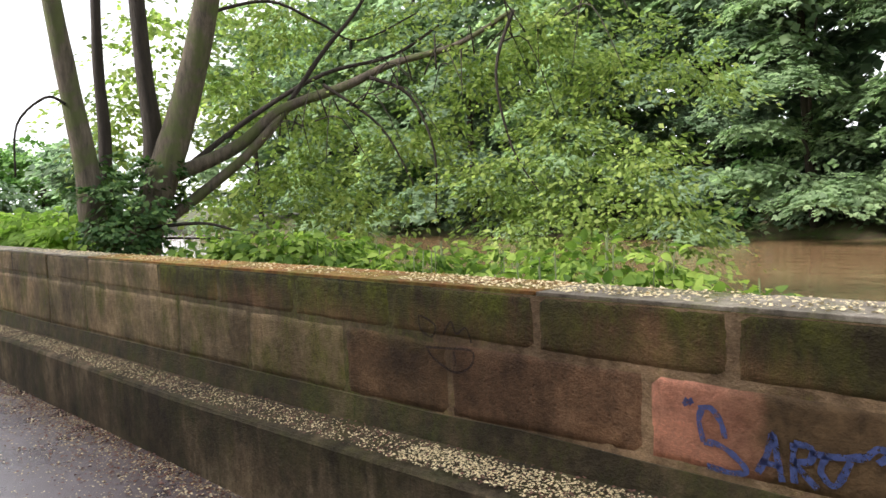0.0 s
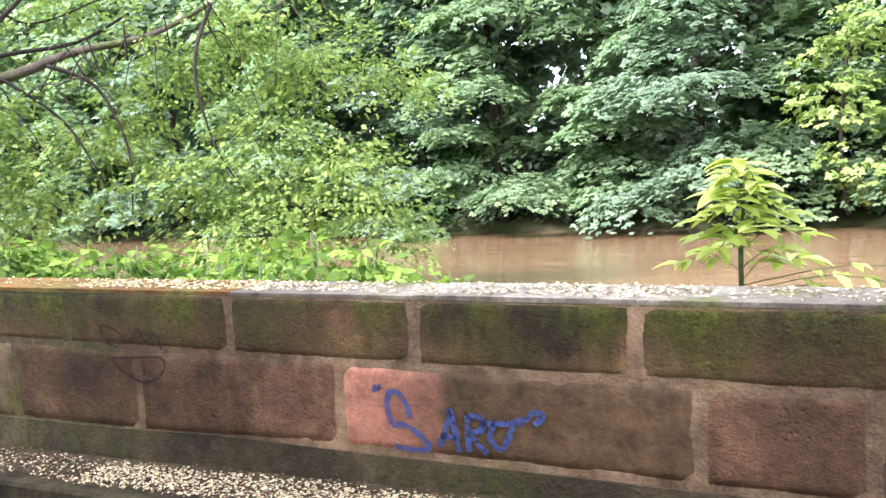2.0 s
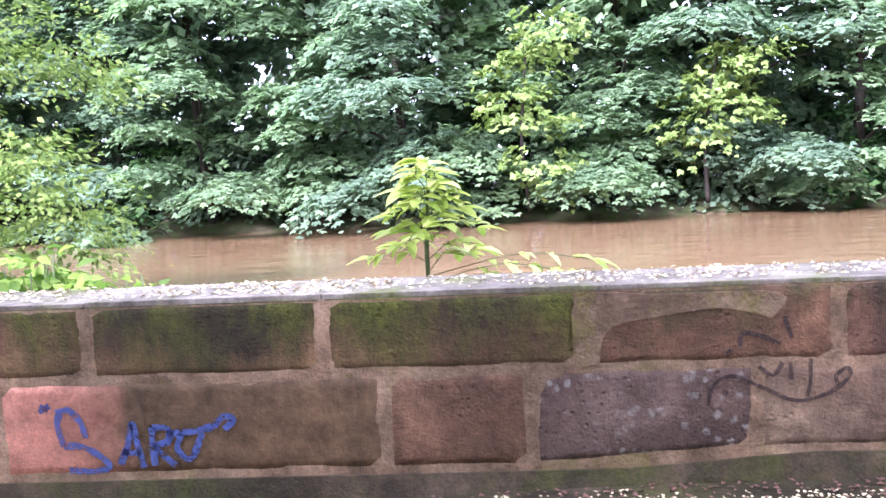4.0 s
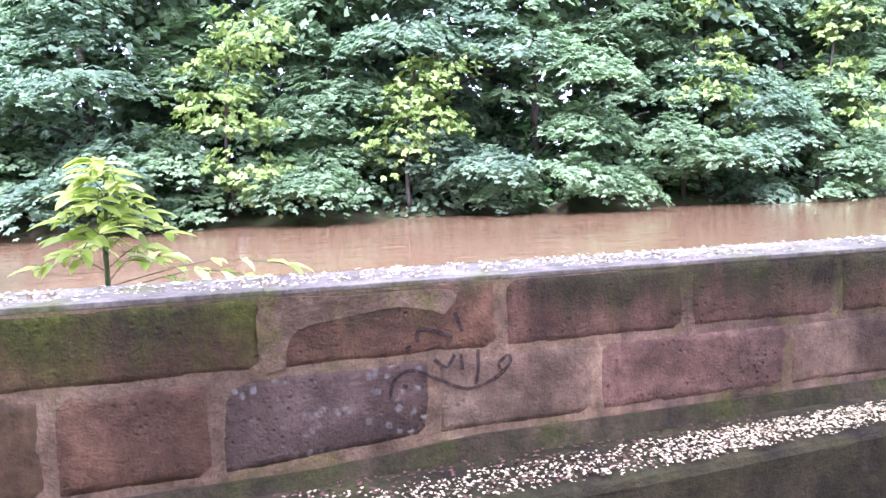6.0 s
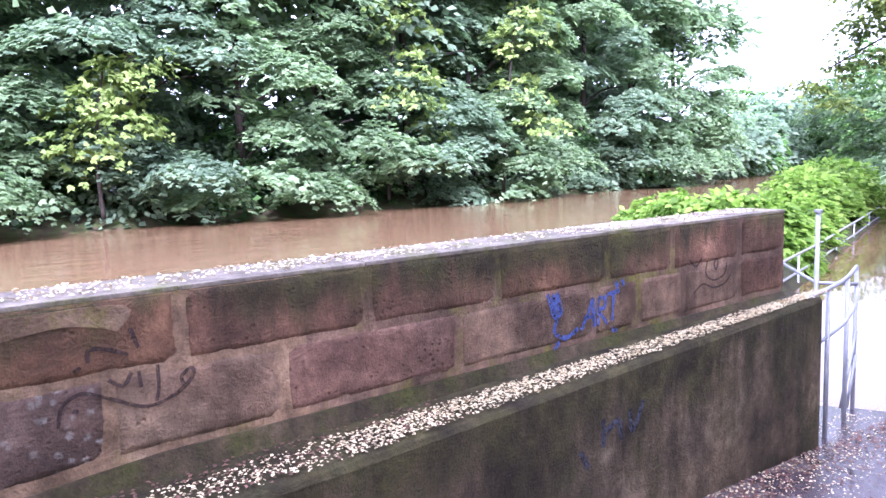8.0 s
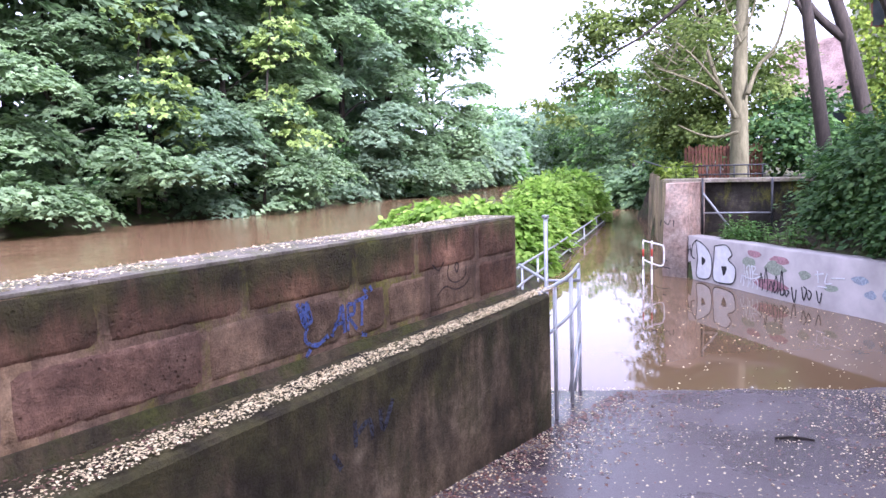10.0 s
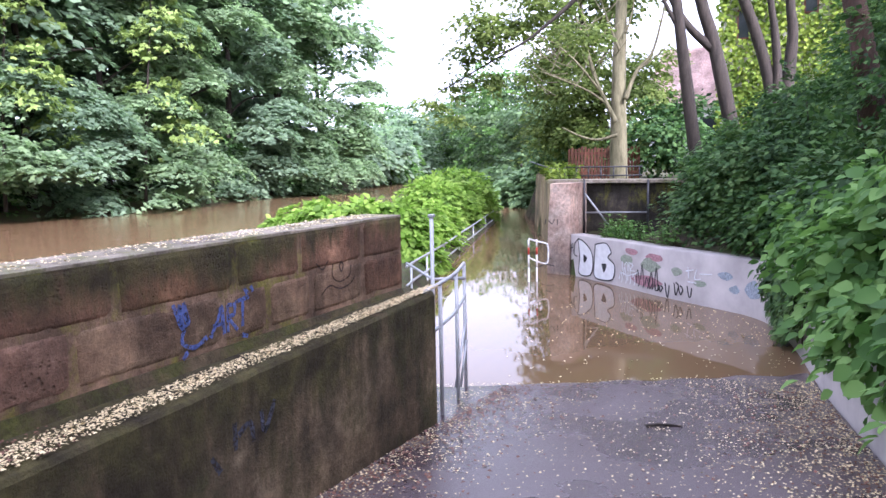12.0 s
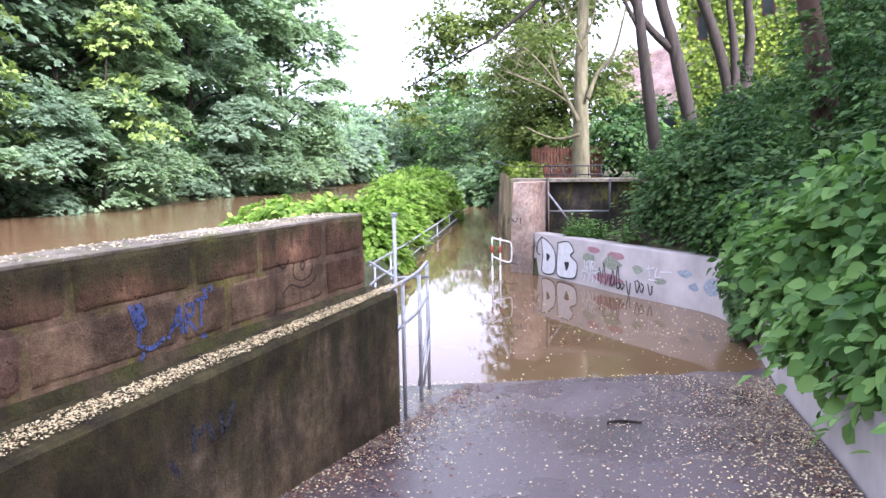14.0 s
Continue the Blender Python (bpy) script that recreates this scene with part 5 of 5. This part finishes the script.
pipe("brace", [(8.27, 2.97, -0.86), (8.06, 2.93, -1.18)], rail, 0.01)
pipe("cross_rail", [(8.8, 3.8, -0.34), (8.05, 3.15, -0.34)], rail, 0.012)
pipe("cross_rail", [(8.05, 3.15, -0.34), (8.3, 2.99, -0.36)], rail, 0.012)
far_rail = thing("handrail", "long galvanised handrail curving along the flooded path", "railing")
RL = smooth_line([(11.39, 5.26, -0.79), (12.05, 5.51, -0.82), (13.31, 5.89, -0.84), (14.95, 6.41, -0.88), (17.06, 7.1, -0.91), (19.39, 7.82, -0.93), (22.09, 8.68, -0.95), (24.02, 9.28, -0.97)], 4)
pipe("top_rail", RL, far_rail, 0.017, 1)
pipe("lower_rail", [p - Vector((0, 0, 0.25)) for p in RL], far_rail, 0.016, 1)
for p in RL[3::4]:
    pipe("post", [(p.x, p.y, -2.3), tuple(p)], far_rail, 0.015)

barrier = thing("barrier_rail", "red and white tubular barrier standing in the flood", "barrier")
for x, y in ((13.55, 4.37), (13.6, 4.26)):
    for k, (a, b) in enumerate(((-1.8, -1.05), (-1.05, -0.86), (-0.86, -0.75), (-0.75, -0.63))):
        pipe("post_band", [(x, y, a), (x, y, b)], barrier, 0.012, 1, M_redpaint if k == 2 else M_whitepaint, "red band" if k == 2 else "")
pipe("top_bar", [(13.55, 4.37, -0.62), (13.6, 4.26, -0.66), (13.66, 4.15, -0.69), (13.68, 4.11, -0.74), (13.68, 4.11, -0.95), (13.66, 4.15, -1.0), (13.6, 4.26, -0.96), (13.55, 4.37, -0.9)], barrier, 0.011, 4, M_whitepaint)

# mesh-wire frame before the dark wall
frame_rail = thing("fence_frame", "dark steel fence posts with a bracing bar before the platform", "fence")
for x, y, h in ((14.95, 3.92, 0.22), (15.2, 2.95, 0.2)):
    pipe("post", [(x, y, -0.7), (x, y, h)], frame_rail, 0.018, 1, M_darksteel)
pipe("rail", [(14.95, 3.92, -0.32), (15.2, 2.95, -0.32)], frame_rail, 0.013, 1)
pipe("brace", [(14.95, 3.92, 0.0), (15.08, 3.45, -0.66)], frame_rail, 0.016, 1)
guard = thing("guard_rail", "low dark steel guard rail on the platform edge", "railing")
for k in range(7):
    y = 3.25 + 0.22 * k
    pipe("post", [(15.95, y, 0.1), (15.95, y, 0.4)], guard, 0.011, 1, M_darksteel)
for z in (0.4, 0.25):
    pipe("rail", [(15.95, 3.2, z), (15.95, 4.52, z)], guard, 0.013, 1, M_darksteel)
pipe("rail", [(15.95, 4.52, 0.4), (17.2, 5.2, 0.36), (18.4, 6.1, 0.5)], guard, 0.013, 4, M_darksteel)

# wooden fence on the platform
fence = thing("wooden_fence", "reddish brown wooden slat fence on the platform", "fence")
for k in range(22):
    f = k / 21
    x, y = 18.3 + 0.14 * f, 5.2 - 1.4 * f
    part("slat", box_bm(x - 0.01, x + 0.01, y - 0.025, y + 0.025, 0.08, 0.76 + g.uniform(-0.03, 0.03), 0.003), M_wood, fence)
for z in (0.22, 0.62):
    part("cross_bar", box_bm(18.41, 18.44, 3.8, 5.2, z, z + 0.05, 0.004), M_wood, fence)

# ---- houses above the slope ----
house = thing("house", "tall house front overgrown with sunlit creeper", "house")
part("wall", box_bm(28.6, 36, -3.0, 3.5, -0.3, 9.0), M_render, house)
for y, z in ((2.8, 4.5), (0.95, 5.1), (-1.2, 5.0), (2.6, 2.0)):
    w = part("window", box_bm(28.45, 28.595, y - 0.2, y + 0.2, z - 0.45, z + 0.45, 0.01), M_frame, house, "red-framed window")
    part("pane", box_bm(28.43, 28.445, y - 0.15, y + 0.15, z - 0.4, z + 0.4), M_glass, w)
n = 16000
P = np.stack([28.42 + g.uniform(-0.25, 0.05, n), g.uniform(-3.0, 3.55, n), g.uniform(-0.2, 8.0, n)], 1)
keep = np.ones(n, bool)
for y, z in ((2.8, 4.5), (0.95, 5.1), (-1.2, 5.0)):
    keep &= ~((np.abs(P[:, 1] - y) < 0.2) & (np.abs(P[:, 2] - z) < 0.42))
P = P[keep]
n = len(P)
V, F = leaves(P, np.array([-0.4, 0, -0.8]) + g.normal(0, 0.35, (n, 3)), np.array([-1, 0.1, 0.5]) + g.normal(0, 0.35, (n, 3)), g.uniform(0.09, 0.19, n), 0.85)
array_part("creeper", V, F, M_vine, house, "sunlit yellow-green creeper")
part("roof", box_bm(28.2, 36.4, -3.3, 3.7, 9.0, 9.5, 0.05), M_roof, house)
back = thing("house", "white rendered house with a pinkish red tiled roof", "house")
bm = bmesh.new()
a = [bm.verts.new(v) for v in ((36.4, 3.9, -0.3), (36.4, 7.4, -0.3), (36.4, 7.4, 2.7), (36.4, 3.9, 2.7), (44, 3.9, -0.3), (44, 7.4, -0.3), (44, 7.4, 2.7), (44, 3.9, 2.7))]
for f in ((0, 1, 2, 3), (4, 7, 6, 5), (0, 3, 7, 4), (1, 5, 6, 2)):
    bm.faces.new([a[i] for i in f])
part("wall", bm, M_render, back)
bm = bmesh.new()
a = [bm.verts.new(v) for v in ((36.1, 3.6, 2.6), (36.1, 7.7, 2.6), (38.4, 7.0, 5.2), (38.4, 3.9, 5.2), (44, 7.7, 2.6), (44, 3.6, 2.6), (41, 7.0, 5.2), (41, 3.9, 5.2))]
for f in ((0, 1, 2, 3), (4, 5, 7, 6), (1, 4, 6, 2), (5, 0, 3, 7), (3, 2, 6, 7), (0, 5, 4, 1)):
    bm.faces.new([a[i] for i in f])
part("roof", bm, M_roof, back)
for y in (4.8, 6.2):
    part("window", box_bm(36.34, 36.395, y - 0.35, y + 0.35, 0.9, 2.1, 0.01), M_glass, back)
# unseen trees behind the camera close the place and keep sun off the wall
for x, y in ((-15, -5), (-11, -6), (-7.5, -5), (-4, -6), (-1, -5.4), (2, -6.5), (5, -5.5), (8, -5.8)):
    t = thing("tree", "unseen dense tree behind the path, added to shade the wall", "tree", "trees behind the path")
    stem("trunk", [(x, y, 0), (x + 0.2, y, 4), (x, y, 8.5)], 0.2, 0.06, M_bark, t, sides=6)
    crown_of("crown", g, [(x, y, z, 2.3, 1.6, 1.4) for z in (1.2, 3.2, 5.2, 7.2, 9.0)], 150, 24, 0.42, 1.1, M_shrub, t)


# ---- graffiti: thin paint ribbons on the faces ----
def ribbon(name, line, width, place, material, parent, label=""):
    """A flat stroke of paint along a line of (u, v); place(u, v, lift) gives the point on the wall."""
    pts = smooth_line([(u, v, 0) for u, v in line], 5)
    V, F = [], []
    for i, p in enumerate(pts):
        d = (pts[min(i + 1, len(pts) - 1)] - pts[max(i - 1, 0)]).normalized()
        w = width * (0.8 + 0.35 * noise.noise((p.x * 30, p.y * 30, 0)))
        for s in (-0.5, 0.5):
            V.append(place(p.x - d.y * w * s, p.y + d.x * w * s))
    F = [(2 * i, 2 * i + 1, 2 * i + 3, 2 * i + 2) for i in range(len(pts) - 1)]
    return array_part(name, V, F, material, parent, label)


on_wall = lambda u, v: (u, FACE - 0.006, v)
tag = thing("graffiti_tag", "blue sprayed graffiti tag on the sandstone", "graffiti", "sprayed tags")
for ln in ([(1.225, -0.075), (1.25, -0.09)], [(1.22, -0.095), (1.255, -0.075)], [(1.285, -0.1), (1.275, -0.14), (1.29, -0.205)], [(1.275, -0.1), (1.315, -0.09), (1.35, -0.13), (1.362, -0.18)],
           [(1.29, -0.205), (1.345, -0.205), (1.4, -0.235), (1.43, -0.27), (1.38, -0.285), (1.3, -0.28)], [(1.465, -0.265), (1.495, -0.2), (1.512, -0.135), (1.525, -0.2), (1.54, -0.275)], [(1.475, -0.225), (1.535, -0.23)],
           [(1.575, -0.27), (1.572, -0.2), (1.575, -0.15)], [(1.575, -0.15), (1.625, -0.155), (1.62, -0.195), (1.58, -0.21), (1.64, -0.27)], [(1.62, -0.17), (1.7, -0.165), (1.77, -0.15)], [(1.665, -0.17), (1.65, -0.22), (1.69, -0.25), (1.73, -0.17)], [(1.77, -0.15), (1.8, -0.12), (1.83, -0.13), (1.8, -0.16)]):
    ribbon("stroke", ln, 0.025, on_wall, M_blue, tag)
tag = thing("graffiti_tag", "blue sprayed lettering on the pale sandstone", "graffiti", "sprayed tags")
for ln in ([(5.15, 0.0), (5.2, -0.12), (5.185, -0.01), (5.235, -0.1), (5.21, 0.0)], [(5.22, -0.1), (5.19, -0.17), (5.26, -0.21), (5.34, -0.18)], [(5.36, -0.19), (5.41, -0.12), (5.44, -0.06), (5.445, -0.12), (5.45, -0.19)], [(5.38, -0.14), (5.45, -0.14)],
           [(5.475, -0.19), (5.48, -0.06)], [(5.48, -0.06), (5.525, -0.07), (5.52, -0.11), (5.485, -0.12), (5.54, -0.19)], [(5.53, -0.055), (5.63, -0.045)], [(5.585, -0.05), (5.58, -0.12), (5.575, -0.18)], [(5.6, 0.0), (5.62, -0.03)], [(5.645, 0.005), (5.66, -0.025)], [(5.57, -0.22), (5.61, -0.235)], [(5.19, -0.25), (5.22, -0.22)]):
    ribbon("stroke", ln, 0.025, on_wall, M_blue, tag)
tag = thing("graffiti_tag", "dark brown sprayed scrawl on the parapet", "graffiti", "sprayed tags")
for ln in ([(3.22, -0.12), (3.235, -0.06), (3.29, -0.035), (3.36, -0.065), (3.46, -0.11), (3.55, -0.09), (3.605, -0.045), (3.6, -0.02), (3.57, -0.04), (3.575, -0.07)], [(3.31, 0.05), (3.315, 0.085), (3.36, 0.08), (3.42, 0.055)], [(3.27, 0.03), (3.29, 0.04)],
           [(3.43, 0.13), (3.45, 0.07)], [(3.36, -0.01), (3.4, -0.035), (3.425, 0.0)], [(3.445, 0.0), (3.45, -0.05)], [(3.5, 0.01), (3.5, -0.06), (3.49, -0.1)], [(3.26, -0.08), (3.275, -0.085)]):
    ribbon("stroke", ln, 0.014, on_wall, M_brownpaint, tag)
tag = thing("graffiti_tag", "faint brown sprayed face on the parapet", "graffiti", "sprayed tags")
for ln in ([(-0.08, 0.09), (-0.07, 0.03), (0.0, 0.0), (0.03, 0.05), (-0.03, 0.08), (-0.08, 0.09)], [(0.08, 0.02), (0.13, 0.08), (0.16, 0.03), (0.22, 0.06), (0.25, 0.0)], [(-0.04, -0.05), (0.1, -0.04), (0.25, -0.035), (0.24, -0.1), (0.14, -0.14), (0.02, -0.1), (-0.03, -0.06)], [(0.14, -0.05), (0.15, -0.1)]):
    ribbon("stroke", ln, 0.013, on_wall, M_brownpaint, tag)
tag = thing("graffiti_tag", "dark curling sprayed mark on the parapet", "graffiti", "sprayed tags")
for ln in ([(6.18, 0.04), (6.24, 0.0), (6.29, 0.04)], [(6.34, 0.02), (6.33, -0.05), (6.4, -0.09), (6.5, -0.07), (6.52, -0.01)], [(6.4, 0.0), (6.42, -0.035), (6.44, 0.0), (6.42, 0.02), (6.4, 0.0)], [(6.22, -0.14), (6.3, -0.1), (6.4, -0.13), (6.5, -0.12), (6.56, -0.08)]):
    ribbon("stroke", ln, 0.012, on_wall, M_brownpaint, tag)
tag = thing("graffiti_tag", "faded blue sprayed marks on the concrete footing", "graffiti", "sprayed tags")
on_foot = lambda u, v: (u, interp(u, LEDGE_Y) - 0.003, v)
for ln in ([(5.2, -0.5), (5.2, -0.62)], [(5.22, -0.56), (5.3, -0.53), (5.32, -0.62)], [(5.38, -0.5), (5.4, -0.6), (5.48, -0.48)], [(5.05, -0.6), (5.1, -0.68)]):
    ribbon("stroke", ln, 0.035, on_foot, M_fadeblue, tag)

# graffiti on the retaining wall, measured along its line from the pier
GL = smooth_line([(x, y, 0) for x, y in GRAF[::-1]], 12)
GS = [0.0]
for p, q in zip(GL, GL[1:]):
    GS.append(GS[-1] + (q - p).length)


def on_graf(lift):
    def place(u, v):
        x, y = np.interp(u, GS, [p.x for p in GL]), np.interp(u, GS, [p.y for p in GL])
        x2, y2 = np.interp(u + 0.05, GS, [p.x for p in GL]), np.interp(u + 0.05, GS, [p.y for p in GL])
        d = Vector((x2 - x, y2 - y, 0)).normalized()
        return (x + d.y * lift, y - d.x * lift, v)
    return place


def patch(name, outline, lift, material, parent, label=""):
    """A flat filled shape of paint."""
    place = on_graf(lift)
    pts = smooth_line([(u, v, 0) for u, v in outline + outline[:1]], 4)[:-1]
    c = sum(pts, Vector()) / len(pts)
    V = [place(c.x, c.y)] + [place(p.x, p.y) for p in pts]
    F = [(0, 1 + i, 1 + (i + 1) % len(pts)) for i in range(len(pts))]
    return array_part(name, V, F, material, parent, label)


mural = thing("graffiti_mural", "large white two-letter graffiti with black outline", "graffiti", "graffiti on the retaining wall")
D1 = [(0.22, -0.68), (0.36, -0.7), (0.56, -0.82), (0.62, -1.0), (0.55, -1.2), (0.25, -1.21), (0.27, -0.95)]
B1 = [(0.68, -0.72), (0.95, -0.68), (1.08, -0.8), (1.0, -0.88), (1.16, -0.98), (1.12, -1.18), (0.9, -1.23), (0.66, -1.2), (0.66, -0.95)]
for shape in (D1, B1):
    patch("letter_fill", shape, 0.006, M_white, mural)
    ribbon("outline", shape + shape[:1], 0.022, on_graf(0.01), M_black, mural)
patch("letter_hole", [(0.37, -0.9), (0.47, -0.95), (0.38, -1.03)], 0.01, M_black, mural)
patch("letter_hole", [(0.84, -0.99), (0.97, -0.99), (0.9, -1.12)], 0.01, M_black, mural)
ribbon("outline", [(0.2, -0.95), (0.12, -0.92), (0.14, -0.75), (0.26, -0.66)], 0.022, on_graf(0.01), M_black, mural)
small = thing("graffiti_scrawl", "small black scrawl beside the pier", "graffiti", "graffiti on the retaining wall")
for ln in ([(0.03, -0.78), (0.03, -0.9)], [(0.03, -0.84), (0.08, -0.83), (0.08, -0.93)], [(0.07, -0.76), (0.09, -0.88)]):
    ribbon("stroke", ln, 0.018, on_graf(0.008), M_black, small)
blot = thing("graffiti_patches", "faded pink, green and pale blue paint patches", "graffiti", "graffiti on the retaining wall")
for u, v, a, b, m in ((1.55, -0.74, 0.16, 0.05, M_pink), (2.05, -0.76, 0.18, 0.05, M_pink), (1.95, -0.88, 0.22, 0.09, M_green), (1.45, -0.86, 0.14, 0.07, M_green), (1.9, -1.1, 0.35, 0.07, M_pink), (2.5, -0.9, 0.1, 0.06, M_green), (3.3, -0.86, 0.12, 0.05, M_paleblue), (3.75, -0.95, 0.16, 0.1, M_paleblue), (3.45, -1.0, 0.08, 0.05, M_paleblue), (2.9, -1.0, 0.12, 0.04, M_green)):
    patch("patch", [(u + a * math.cos(t) * g.uniform(0.7, 1.2), v + b * math.sin(t) * g.uniform(0.7, 1.2)) for t in np.arange(0, 6.2, 0.7)], 0.004, m, blot)
scr = thing("graffiti_scrawl", "white and dark scrawled graffiti lettering", "graffiti", "graffiti on the retaining wall")
for k in range(9):
    u = 1.28 + 0.1 * k
    ribbon("stroke", [(u, -1.16 + 0.06 * (k % 2)), (u + 0.03, -1.05 + 0.08 * (k % 3)), (u + 0.07, -1.14), (u + 0.05, -1.2)], 0.02, on_graf(0.009), M_white if k < 4 else M_black, scr)
for k in range(7):
    u = 1.95 + 0.12 * k + g.uniform(-0.03, 0.03)
    lo, hi = -1.2 + g.uniform(-0.03, 0.03), -1.09 + g.uniform(-0.05, 0.05)
    ribbon("stroke", [(u, hi), (u + g.uniform(0, 0.04), lo), (u + 0.06, lo + g.uniform(-0.02, 0.05)), (u + 0.08, hi - g.uniform(0, 0.06))] + ([(u + 0.03, hi + 0.01)] if k % 3 else []), 0.022, on_graf(0.007), M_black, scr)
for ln in ([(1.35, -0.9), (1.36, -1.03)], [(1.4, -0.95), (1.46, -0.9), (1.48, -1.02)], [(1.52, -0.9), (1.6, -0.92), (1.54, -1.0), (1.64, -1.0)], [(1.3, -1.05), (1.5, -1.08), (1.75, -1.0)], [(2.7, -0.82), (2.72, -0.96)], [(2.66, -0.87), (2.8, -0.84)], [(2.85, -0.83), (2.82, -0.95), (2.92, -0.94)], [(2.9, -0.88), (3.1, -0.86)], [(2.7, -1.0), (2.85, -1.0)]):
    ribbon("stroke", ln, 0.018, on_graf(0.009), M_white, scr)
pinkpier = thing("graffiti_scrawl", "red and dark sprayed marks on the pier", "graffiti", "graffiti on the retaining wall")
on_pier = lambda u, v: (14.235 - 0.0 + (u - 4.02) * 0.1, u, v)
for ln in ([(4.15, -0.38), (4.15, -0.48)], [(4.2, -0.38), (4.24, -0.45), (4.3, -0.4)], [(4.34, -0.38), (4.36, -0.47)], [(4.2, -1.12), (4.35, -1.1), (4.45, -1.14)], [(4.25, -1.0), (4.35, -1.02)]):
    ribbon("stroke", ln, 0.018, on_pier, M_black, pinkpier)


# ---- fallen petals and litter ----
def flakes(name, label, pts, size, material, g, category="petals"):
    n = len(pts)
    P = np.array(pts)
    P[:, 2] += 0.002
    a = g.uniform(0, 6.28, n)
    D = np.stack([np.cos(a), np.sin(a), g.uniform(-0.05, 0.25, n)], 1)
    N = np.array([0, 0, 1.0]) + g.normal(0, 0.25, (n, 3))
    V, F = leaves(P, D, N, size * g.uniform(0.6, 1.4, n), 0.75, 0.16)
    return tagged(array_part(name, V, F, material), label, category, kind="stuff")


g = np.random.default_rng(66)
pts = []
while len(pts) < 13000:
    x = g.uniform(-9, 7.35)
    f = g.beta(1.6, 1.5)
    dens = 0.45 + 0.55 * (0.5 + 0.5 * noise.noise((x * 1.7, f * 2.0, 0)))
    if x < 0.0:
        dens *= 0.26
    if 2.2 < x < 4.0:
        dens *= 0.4
    if g.random() > dens:
        continue
    y0 = interp(x, LEDGE_Y) + 0.012
    y = y0 + (FACE - 0.06 - y0) * f * (0.84 if x > 3 else 1.0)
    pts.append((x, y, interp(x, LEDGE_Z) + 0.004 + 0.008 * g.random()))
flakes("petal_litter_ledge", "cream fallen blossom petals scattered on the ledge", pts, 0.012, M_petal, g)
pts = []
for k in range(4200):
    x = g.uniform(-9, 4.5)
    y0 = interp(x, LEDGE_Y) + 0.02
    pts.append((x, y0 + (FACE - 0.03 - y0) * g.random(), interp(x, LEDGE_Z) + 0.006))
flakes("ledge_litter", "brown litter and grit on the concrete ledge", pts, 0.015, M_litter, g, "litter")
pts = []
while len(pts) < 4200:
    x = g.uniform(-7, 7.05)
    dens = 0.25 + 0.75 * max(0, 0.35 + 1.1 * noise.noise((x * 1.1, 3.0, 0)))
    if x < -0.3:
        dens *= 0.25
    if x > 2.3:
        dens *= 0.45
    if g.random() < dens:
        pts.append((x, FACE + 0.02 + (BACK - FACE - 0.03) * g.beta(1.3, 1.3), 0.24))
flakes("petal_litter_coping", "cream fallen blossom petals on the coping", pts, 0.016, M_petal, g)
pts = []
while len(pts) < 9000:
    x = g.uniform(-8, 8.2)
    d = g.exponential(0.28)
    y = interp(x, LEDGE_Y) - 0.01 - d
    if x > 7.42:
        y = 3.0 - d * 1.6
    if y > graf_y(x) + 0.05:
        pts.append((x, y, path_z(x, y) + 0.016))
flakes("petal_litter_path", "cream fallen petals along the foot of the wall", pts, 0.014, M_petal, g)
pts = []
while len(pts) < 6800:
    x = g.uniform(3, 9.4)
    d = g.exponential(0.4)
    y = graf_y(x) + 0.04 + d
    if y < interp(x, LEDGE_Y) - 0.1 and x + 0.55 * (y - 2.7) < 8.4:
        pts.append((x, y, path_z(x, y) + 0.016))
flakes("petal_litter_verge", "pale fallen petals beside the retaining wall", pts, 0.0145, M_petal, g)
pts = []
for k in range(12000):
    x = g.uniform(-8, 9.0)
    wallside = g.random() < 0.6
    y = interp(min(x, 7.4), LEDGE_Y) - 0.01 - g.exponential(0.2) if wallside else graf_y(x) + 0.04 + g.exponential(0.38)
    if graf_y(x) + 0.03 < y and x + 0.55 * (y - 2.7) < 8.4:
        pts.append((x, y, path_z(x, y) + 0.015))
flakes("leaf_litter", "brown rotting litter at the path edges", pts, 0.022, M_litter, g, "litter")
pts = []
for k in range(420):
    u, v = g.uniform(8.7, 12.5), g.uniform(0, 1)
    y = graf_y(u) + 0.1 + 2.6 * v ** 1.6
    if u + 0.55 * (y - 2.7) > 8.7:
        pts.append((u, y, WATER + 0.002))
flakes("petal_litter_water", "pale petals floating on the flood water", pts, 0.02, M_petal, g)
pts = [(g.uniform(4, 8.2), g.uniform(0.3, 2.6)) for k in range(420)]
flakes("petal_litter_ramp", "single petals scattered over the wet ramp", [(x, y, path_z(x, y) + 0.016) for x, y in pts if x + 0.55 * (y - 2.7) < 8.4 and y > graf_y(x) + 0.05], 0.013, M_petal, g)
pts = []
for k in range(150):
    y = 0.75 + 2.55 * g.beta(1.2, 0.8)
    x = 8.5 - 0.55 * (y - 2.7) + 0.03 * math.sin(y * 5) + g.normal(0, 0.05) - abs(g.normal(0, 0.04))
    pts.append((x, y, path_z(x, y) + 0.018))
flakes("waterline_debris", "pale scum and petals along the edge of the flood", pts, 0.016, M_petal, g, "litter")
twig = thing("fallen_twig", "short dark fallen stick on the wet path", "twig")
zt = path_z(7.68, 1.31) + 0.02
tube("stick", [(7.64, 1.41, zt), (7.68, 1.34, zt + 0.006), (7.72, 1.26, zt), (7.72, 1.2, zt)], [0.008, 0.011, 0.009, 0.005], M_bark, twig, sides=6)
tube("side_shoot", [(7.68, 1.33, zt + 0.004), (7.64, 1.29, zt + 0.01)], 0.004, M_bark, twig, sides=5)
